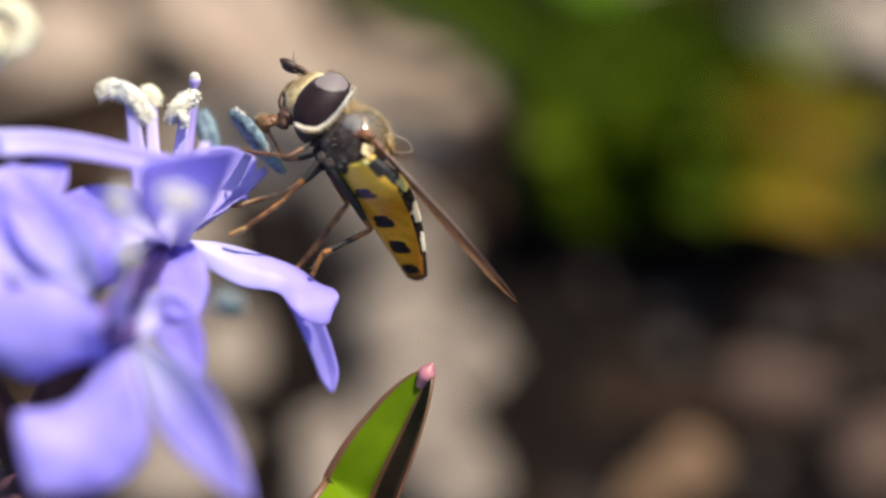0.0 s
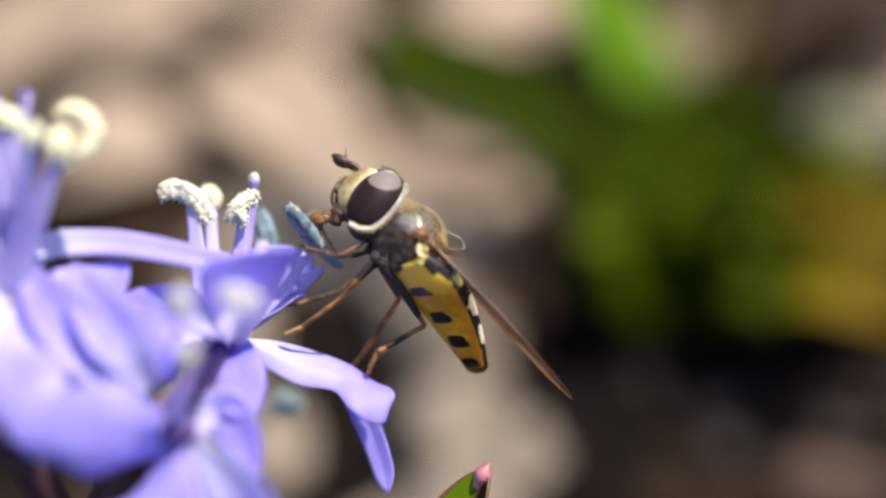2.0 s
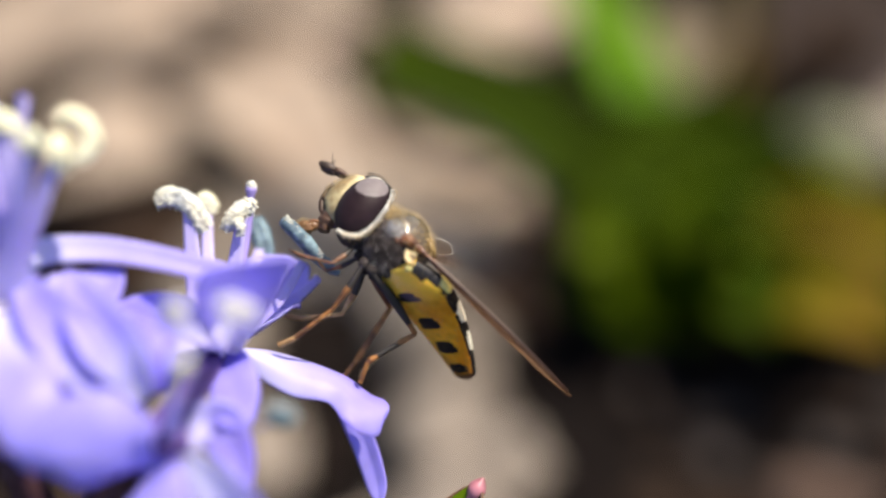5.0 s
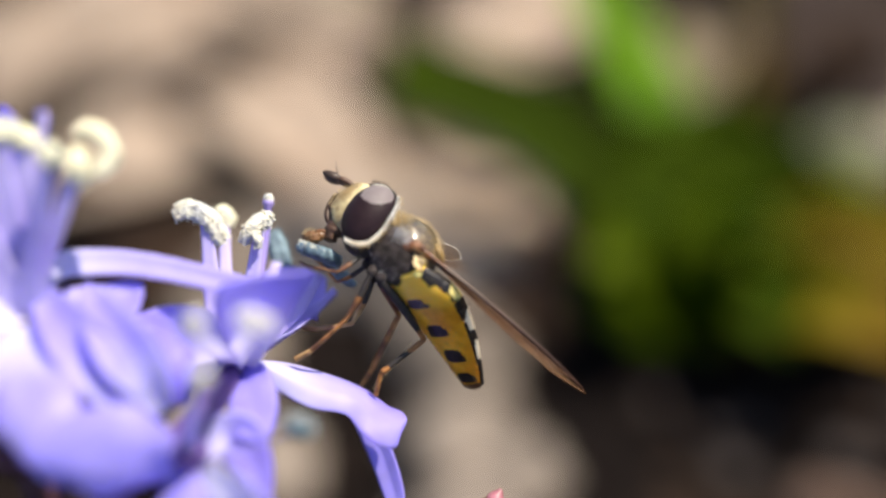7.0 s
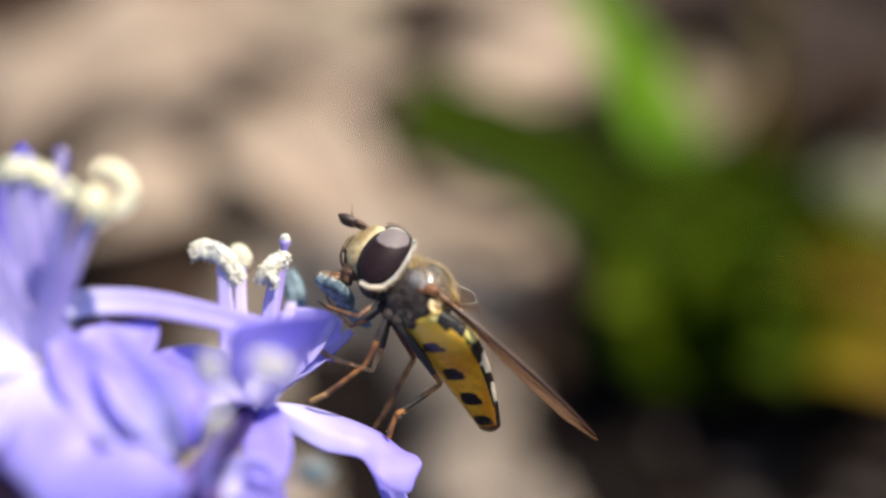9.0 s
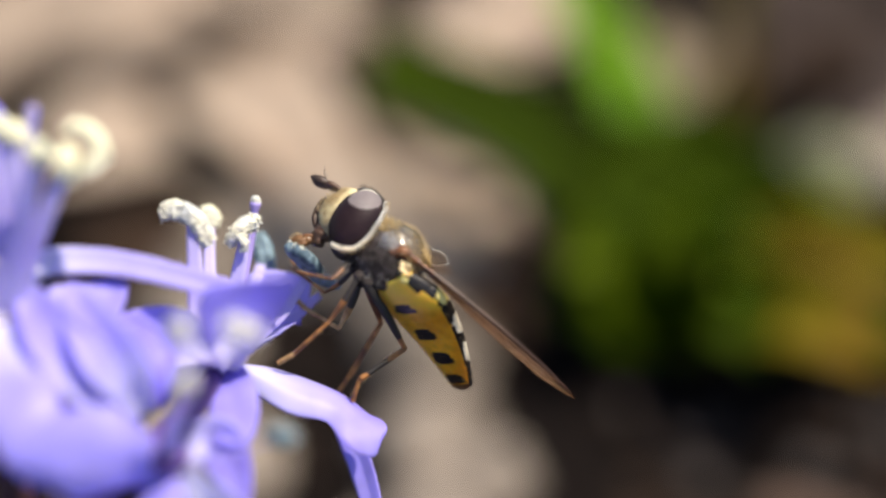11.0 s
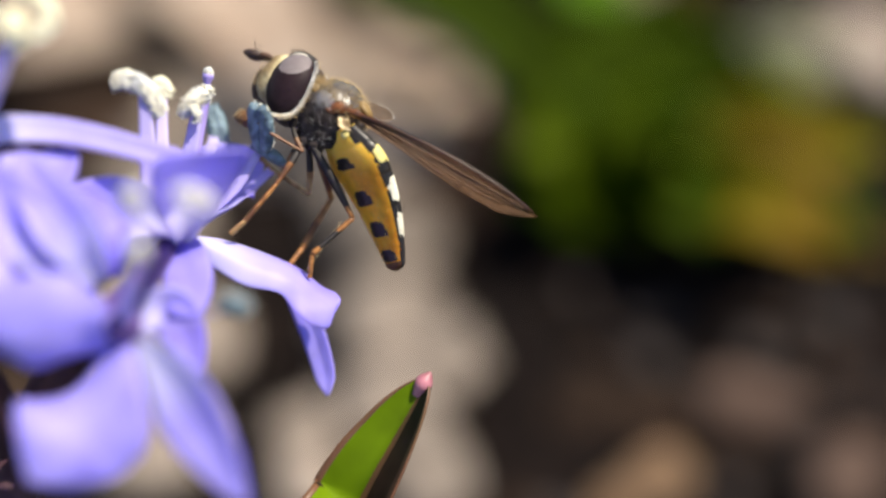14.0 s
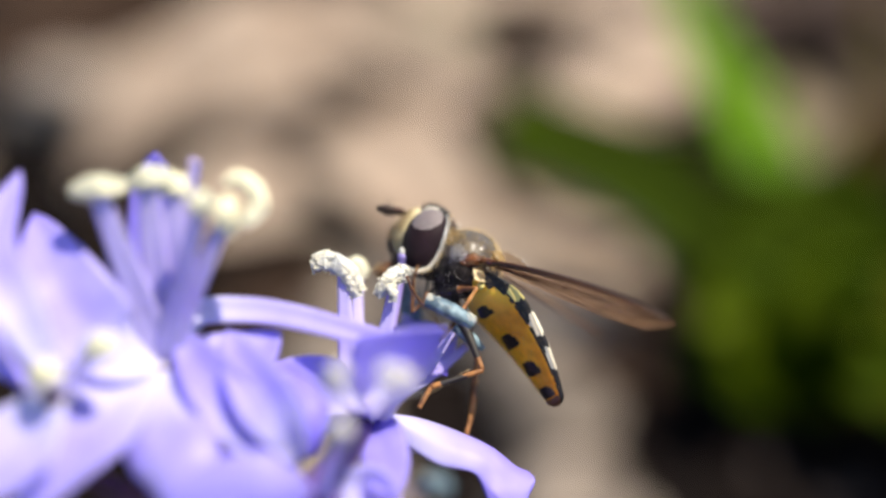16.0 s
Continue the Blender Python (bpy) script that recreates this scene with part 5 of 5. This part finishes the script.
# ---- movement ----
FLY_ROWS = [
    (0.0, pose(-0.001756, -0.000278, 0.060725, 68.78, -15.30, 138.56)),
    (0.5, pose(-0.001925, -0.000026, 0.060549, 69.22, -15.19, 138.17)),
    (1.0, pose(-0.001878, -0.000349, 0.060850, 67.56, -16.92, 139.26)),
    (1.5, pose(-0.001824, -0.000319, 0.060845, 66.00, -18.13, 140.93)),
    (2.0, pose(-0.001884, -0.000453, 0.060921, 66.23, -19.16, 140.90)),
    (2.5, pose(-0.001924, -0.000138, 0.060735, 65.55, -18.89, 141.17)),
    (3.0, pose(-0.001967, 0.000029, 0.060626, 65.63, -18.88, 141.19)),
    (3.5, pose(-0.001942, -0.000307, 0.060876, 65.56, -18.57, 141.18)),
    (4.0, pose(-0.001960, -0.000202, 0.060804, 64.74, -18.70, 141.45)),
    (6.5, pose(-0.002650, 0.000104, 0.060894, 64.42, -16.45, 143.80)),
    (7.0, pose(-0.002559, -0.000074, 0.061121, 63.57, -17.14, 144.64)),
    (7.5, pose(-0.002646, 0.000159, 0.060852, 64.29, -16.83, 145.00)),
    (8.0, pose(-0.002612, 0.000116, 0.060965, 63.55, -17.78, 145.79)),
    (8.5, pose(-0.002632, 0.000135, 0.060880, 63.56, -17.55, 145.47)),
    (11.0, pose(-0.002561, 0.000171, 0.061068, 62.52, -15.13, 144.88)),
    (11.5, pose(-0.002412, -0.000103, 0.061294, 63.16, -15.59, 143.69)),
    (12.0, pose(-0.002420, -0.000138, 0.061265, 63.62, -15.94, 143.02)),
    (12.5, pose(-0.002568, 0.000367, 0.061064, 66.19, -13.59, 141.24)),
    (13.0, pose(-0.002756, 0.000670, 0.060864, 66.25, -12.91, 141.79)),
    (13.5, pose(-0.002740, 0.000531, 0.061013, 65.75, -11.02, 142.45)),
    (14.0, pose(-0.003066, 0.001163, 0.060928, 52.68, -4.67, 148.51)),
    (14.5, pose(-0.004059, 0.002076, 0.061103, 50.08, -3.51, 149.13)),
    (15.0, pose(-0.005056, 0.002376, 0.061506, 48.09, -4.89, 150.71)),
    (15.5, pose(-0.005345, 0.002304, 0.061281, 45.53, -7.04, 152.28)),
    (16.0, pose(-0.005365, 0.002564, 0.061044, 45.66, -6.63, 152.75)),
]
ABDOMEN_ROWS = [
    (0.0, pose(-0.001050, 0.000000, -0.000470, 23.14, -9.54, 49.91)),
    (0.5, pose(-0.001050, 0.000000, -0.000470, 25.10, -7.17, 47.88)),
    (1.0, pose(-0.001050, 0.000000, -0.000470, 23.75, -10.05, 47.56)),
    (1.5, pose(-0.001050, 0.000000, -0.000470, 24.59, -9.95, 45.30)),
    (2.0, pose(-0.001050, 0.000000, -0.000470, 25.94, -6.94, 45.48)),
    (2.5, pose(-0.001050, 0.000000, -0.000470, 26.14, -7.38, 44.06)),
    (3.0, pose(-0.001050, 0.000000, -0.000470, 26.15, -7.57, 43.73)),
    (3.5, pose(-0.001050, 0.000000, -0.000470, 25.99, -6.97, 45.26)),
    (4.0, pose(-0.001050, 0.000000, -0.000470, 25.50, -7.26, 46.45)),
    (6.5, pose(-0.001050, 0.000000, -0.000470, 24.07, -11.52, 44.79)),
    (7.0, pose(-0.001050, 0.000000, -0.000470, 23.74, -12.16, 44.94)),
    (7.5, pose(-0.001050, 0.000000, -0.000470, 24.80, -10.11, 44.44)),
    (8.0, pose(-0.001050, 0.000000, -0.000470, 24.81, -11.33, 42.90)),
    (8.5, pose(-0.001050, 0.000000, -0.000470, 24.60, -11.17, 43.72)),
    (11.0, pose(-0.001050, 0.000000, -0.000470, 24.30, -9.50, 46.77)),
    (11.5, pose(-0.001050, 0.000000, -0.000470, 24.19, -8.71, 48.21)),
    (12.0, pose(-0.001050, 0.000000, -0.000470, 20.61, -11.18, 53.72)),
    (12.5, pose(-0.001050, 0.000000, -0.000470, 20.26, -12.21, 53.19)),
    (13.0, pose(-0.001050, 0.000000, -0.000470, 21.55, -13.43, 48.92)),
    (13.5, pose(-0.001050, 0.000000, -0.000470, 19.92, -15.62, 50.74)),
    (14.0, pose(-0.001050, 0.000000, -0.000470, 26.72, -36.58, 32.82)),
    (14.5, pose(-0.001050, 0.000000, -0.000470, 27.02, -35.00, 32.53)),
    (15.0, pose(-0.001050, 0.000000, -0.000470, 32.62, -36.56, 22.56)),
    (15.5, pose(-0.001050, 0.000000, -0.000470, 31.03, -32.59, 25.14)),
    (16.0, pose(-0.001050, 0.000000, -0.000470, 33.61, -30.02, 19.58)),
]
WING_L_ROWS = [
    (0.0, pose(-0.000690, 0.000720, 0.000420, 4.04, 2.85, -158.91)),
    (0.5, pose(-0.000690, 0.000720, 0.000420, 3.50, 3.94, -167.95)),
    (1.0, pose(-0.000690, 0.000720, 0.000420, 3.99, 2.19, -158.85)),
    (1.5, pose(-0.000690, 0.000720, 0.000420, 4.20, 3.40, -157.57)),
    (2.0, pose(-0.000690, 0.000720, 0.000420, 3.95, 2.35, -159.60)),
    (2.5, pose(-0.000690, 0.000720, 0.000420, 3.80, 3.19, -162.95)),
    (3.0, pose(-0.000690, 0.000720, 0.000420, 3.69, 3.50, -164.77)),
    (3.5, pose(-0.000690, 0.000720, 0.000420, 3.84, 1.74, -161.08)),
    (4.0, pose(-0.000690, 0.000720, 0.000420, 3.88, 2.29, -160.93)),
    (6.5, pose(-0.000690, 0.000720, 0.000420, -0.45, -2.56, -162.87)),
    (7.0, pose(-0.000690, 0.000720, 0.000420, -1.95, -0.49, -160.10)),
    (7.5, pose(-0.000690, 0.000720, 0.000420, -3.56, -0.81, -161.25)),
    (8.0, pose(-0.000690, 0.000720, 0.000420, -5.14, -0.31, -160.39)),
    (8.5, pose(-0.000690, 0.000720, 0.000420, -2.65, 0.47, -159.22)),
    (11.0, pose(-0.000690, 0.000720, 0.000420, -2.80, -1.23, -160.62)),
    (11.5, pose(-0.000690, 0.000720, 0.000420, -5.13, 0.19, -168.75)),
    (12.0, pose(-0.000690, 0.000720, 0.000420, -7.62, -1.97, -163.83)),
    (12.5, pose(-0.000690, 0.000720, 0.000420, -13.74, -0.84, -170.26)),
    (13.0, pose(-0.000690, 0.000720, 0.000420, -14.34, -1.34, -170.01)),
    (13.5, pose(-0.000690, 0.000720, 0.000420, -15.15, -0.17, -168.52)),
    (14.0, pose(-0.000690, 0.000720, 0.000420, -26.13, -0.56, -166.66)),
    (14.5, pose(-0.000690, 0.000720, 0.000420, -27.14, -1.06, -175.99)),
    (15.0, pose(-0.000690, 0.000720, 0.000420, -27.11, -2.80, 172.53)),
    (15.5, pose(-0.000690, 0.000720, 0.000420, -25.37, -8.24, 171.61)),
    (16.0, pose(-0.000690, 0.000720, 0.000420, -27.60, -6.55, 172.68)),
]
WING_R_ROWS = [
    (0.0, pose(-0.000690, -0.000720, 0.000420, -17.57, -21.23, -74.63)),
    (0.5, pose(-0.000690, -0.000720, 0.000420, -17.63, -21.69, -74.52)),
    (1.0, pose(-0.000690, -0.000720, 0.000420, -16.75, -20.09, -77.14)),
    (1.5, pose(-0.000690, -0.000720, 0.000420, -15.87, -19.35, -79.88)),
    (2.0, pose(-0.000690, -0.000720, 0.000420, -15.70, -19.55, -80.41)),
    (2.5, pose(-0.000690, -0.000720, 0.000420, -15.63, -19.02, -80.62)),
    (3.0, pose(-0.000690, -0.000720, 0.000420, -15.62, -19.17, -80.66)),
    (3.5, pose(-0.000690, -0.000720, 0.000420, -15.71, -19.12, -80.37)),
    (4.0, pose(-0.000690, -0.000720, 0.000420, -15.54, -18.30, -80.89)),
    (6.5, pose(-0.000690, -0.000720, 0.000420, -13.11, -19.30, -79.20)),
    (7.0, pose(-0.000690, -0.000720, 0.000420, -12.30, -18.81, -80.20)),
    (7.5, pose(-0.000690, -0.000720, 0.000420, -12.22, -19.94, -80.47)),
    (8.0, pose(-0.000690, -0.000720, 0.000420, -12.20, -19.57, -82.03)),
    (8.5, pose(-0.000690, -0.000720, 0.000420, -12.30, -19.76, -81.72)),
    (11.0, pose(-0.000690, -0.000720, 0.000420, -13.19, -18.60, -78.89)),
    (11.5, pose(-0.000690, -0.000720, 0.000420, -14.32, -18.77, -78.46)),
    (12.0, pose(-0.000690, -0.000720, 0.000420, -15.46, -19.30, -78.03)),
    (12.5, pose(-0.000690, -0.000720, 0.000420, -17.54, -21.91, -74.22)),
    (13.0, pose(-0.000690, -0.000720, 0.000420, -16.90, -22.88, -73.94)),
    (13.5, pose(-0.000690, -0.000720, 0.000420, -15.69, -22.74, -72.80)),
    (14.0, pose(-0.000690, -0.000720, 0.000420, -2.22, -8.61, -83.12)),
    (14.5, pose(-0.000690, -0.000720, 0.000420, 1.46, -4.32, -93.38)),
    (15.0, pose(-0.000690, -0.000720, 0.000420, 4.62, -2.28, -103.33)),
    (15.5, pose(-0.000690, -0.000720, 0.000420, 9.27, 0.70, -115.62)),
    (16.0, pose(-0.000690, -0.000720, 0.000420, 9.11, 1.65, -114.59)),
]
# where the feet stand, and the way the knees bend, in millimetres
STAND = {
    "hind_l": [(0.0, (-3.22, -3.04, 56.66)), (13.6, (-3.63, -2.67, 56.47)), (14.0, (-3.45, -2.99, 56.57)), (14.4, (-6.16, -1.92, 57.81)), (16.0, (-6.62, -2.05, 57.95))],
    "hind_r": [(0.0, (-3.90, -2.14, 56.13)), (13.6, (-4.29, -1.77, 55.92)), (14.0, (-4.30, -1.96, 56.14)), (14.4, (-4.69, -1.39, 55.81)), (16.0, (-4.98, -1.22, 55.78))],
    "mid_l": [(0.0, (-6.32, -2.77, 58.27)), (13.6, (-6.31, -2.40, 58.03)), (14.0, (-6.50, -2.72, 58.08)), (14.4, (-6.03, -0.48, 59.99)), (16.0, (-5.97, -0.82, 60.17))],
    "mid_r": [(0.0, (-6.85, -0.32, 57.63)), (6.0, (-6.35, -0.21, 57.46)), (13.6, (-5.99, 1.13, 58.84)), (14.4, (-5.59, 1.47, 58.88)), (16.0, (-5.66, 0.94, 58.80))],
    "fore_l": [(0.0, (-5.60, -0.35, 60.53)), (4.2, (-5.74, -0.24, 60.77)), (6.4, (-6.24, 0.06, 60.59)), (8.6, (-6.18, 0.08, 60.68)), (11.0, (-6.01, -0.13, 60.67)), (12.4, (-6.02, -0.17, 60.62)), (14.0, (-5.59, 0.46, 61.11)), (14.4, (-7.42, 0.56, 60.74)), (16.0, (-7.24, 0.62, 61.98))],
    "fore_r": [(0.0, (-4.97, 1.60, 60.56)), (8.6, (-6.12, 1.34, 60.33)), (11.0, (-6.18, 1.14, 60.01)), (12.4, (-6.32, 1.36, 59.90)), (14.0, (-5.84, 1.42, 60.07)), (14.4, (-7.74, 1.94, 60.16)), (16.0, (-6.99, 2.01, 61.46))],
}
BEND = {"hind_l": (-0.62, -0.35, 0.7), "hind_r": (-0.1, -0.7, 0.7), "mid_l": (-0.7, 0.3, 0.6), "mid_r": (0.1, -0.6, -0.8),
        "fore_l": (-0.3, 0.5, -0.8), "fore_r": (-0.2, -0.5, -0.8)}
ANTHER_ROWS = [
    # time, one end, other end
    (0.0, (-5.84, 0.36, 61.66), (-4.98, 0.14, 60.07)), (2.0, (-5.93, 0.10, 62.07), (-5.06, -0.10, 60.40)), (4.0, (-6.13, 0.67, 61.58), (-4.89, -0.33, 60.34)),
    (6.5, (-5.84, 0.04, 61.75), (-5.18, 0.66, 60.11)), (7.0, (-5.95, -0.41, 61.68), (-4.96, 0.46, 60.36)), (7.5, (-5.93, 0.03, 61.60), (-4.99, 0.54, 60.05)),
    (8.0, (-5.94, 0.03, 61.85), (-5.12, 0.50, 60.19)), (8.5, (-5.85, 0.01, 61.81), (-5.13, 0.70, 60.18)), (11.0, (-5.91, -0.05, 61.62), (-5.15, 0.51, 59.98)),
    (11.5, (-5.81, -0.33, 61.79), (-4.79, 0.41, 60.42)), (12.0, (-6.20, -0.24, 61.46), (-4.61, 0.19, 60.60)), (12.5, (-6.34, 0.07, 60.88), (-4.66, 0.72, 60.46)),
    (13.0, (-5.95, 0.04, 60.67), (-4.59, 0.72, 59.66)), (13.5, (-5.53, -0.10, 60.93), (-4.39, 0.67, 59.75)), (14.0, (-5.51, 0.54, 61.76), (-5.40, 0.40, 59.92)),
    (14.5, (-6.54, 0.35, 61.17), (-4.67, -0.13, 60.76)), (15.0, (-6.54, 0.08, 61.46), (-4.59, -0.38, 60.89)), (15.5, (-6.55, 0.02, 61.74), (-4.56, -0.54, 60.77)),
    (16.0, (-6.50, -0.09, 61.58), (-4.63, -0.46, 60.80))]
ANTHER_FAR_ROWS = [
    (0.0, (-5.33, 0.92, 59.55), (-4.39, 0.48, 58.84)), (4.0, (-5.41, 0.97, 59.72), (-4.35, 0.66, 59.01)), (8.5, (-5.49, 1.05, 59.62), (-4.43, 0.83, 58.97)),
    (12.5, (-5.57, 1.08, 59.34), (-4.50, 1.02, 59.04)), (13.5, (-5.52, 1.20, 59.23), (-4.44, 0.99, 58.78)), (14.0, (-5.72, 1.05, 59.41), (-4.75, 0.83, 58.96)),
    (14.5, (-5.87, 1.15, 59.41), (-4.35, 0.90, 58.93)), (16.0, (-5.63, 0.80, 59.62), (-4.43, 0.56, 58.77))]


def between(rows, t):
    """The place in rows at t, eased from one to the next."""
    if t <= rows[0][0]:
        return V(rows[0][1])
    for (t0, a), (t1, b) in zip(rows, rows[1:]):
        if t <= t1:
            u = (t - t0) / (t1 - t0)
            return V(a).lerp(V(b), u * u * (3 - 2 * u))
    return V(rows[-1][1])


def frame_of(x, up):
    """A turn whose x axis is x and whose z axis leans to up."""
    x = x.normalized()
    y = up.cross(x).normalized()
    return Matrix((x, y, x.cross(y))).transposed().to_4x4()


def motions():
    walk(fly, FLY_ROWS)
    walk(abdomen, ABDOMEN_ROWS)
    walk(wing_l, WING_L_ROWS)
    walk(wing_r, WING_R_ROWS)
    for key, (rt, l1, l2, *_) in LEGS.items():
        fem, shin = limb[key]
        rows1, rows2 = [], []
        for t, m in FLY_ROWS:
            foot = (m.inverted() @ (between(STAND[key], t) * MM)) / MM
            hip = V(rt)
            d = foot - hip
            dist = min(max(d.length, abs(l1 - l2) + 0.25), l1 + l2 - 0.05)
            d.normalize()
            foot = hip + d * dist
            along = (l1 * l1 - l2 * l2 + dist * dist) / (2 * dist)
            out = math.sqrt(max(0.01, l1 * l1 - along * along))
            pole = V(BEND[key])
            pole = (pole - pole.dot(d) * d).normalized()
            knee = hip + d * along + pole * out
            rows1.append((t, Matrix.Translation(hip * MM) @ frame_of(knee - hip, pole)))
            rows2.append((t, Matrix.Translation(knee * MM) @ frame_of(foot - knee, pole)))
        walk(fem, rows1)
        walk(shin, rows2)
    for ob, rows in ((loose, ANTHER_ROWS), (loose_far, ANTHER_FAR_ROWS)):
        keys = []
        for t, a, b in rows:
            a, b = V(a) - OFF, V(b) - OFF
            keys.append((t, Matrix.Translation((a + b) / 2 * MM) @ frame_of(b - a, Vector((0.2, 0.5, 0.8)))))
        walk(ob, keys)


motions()
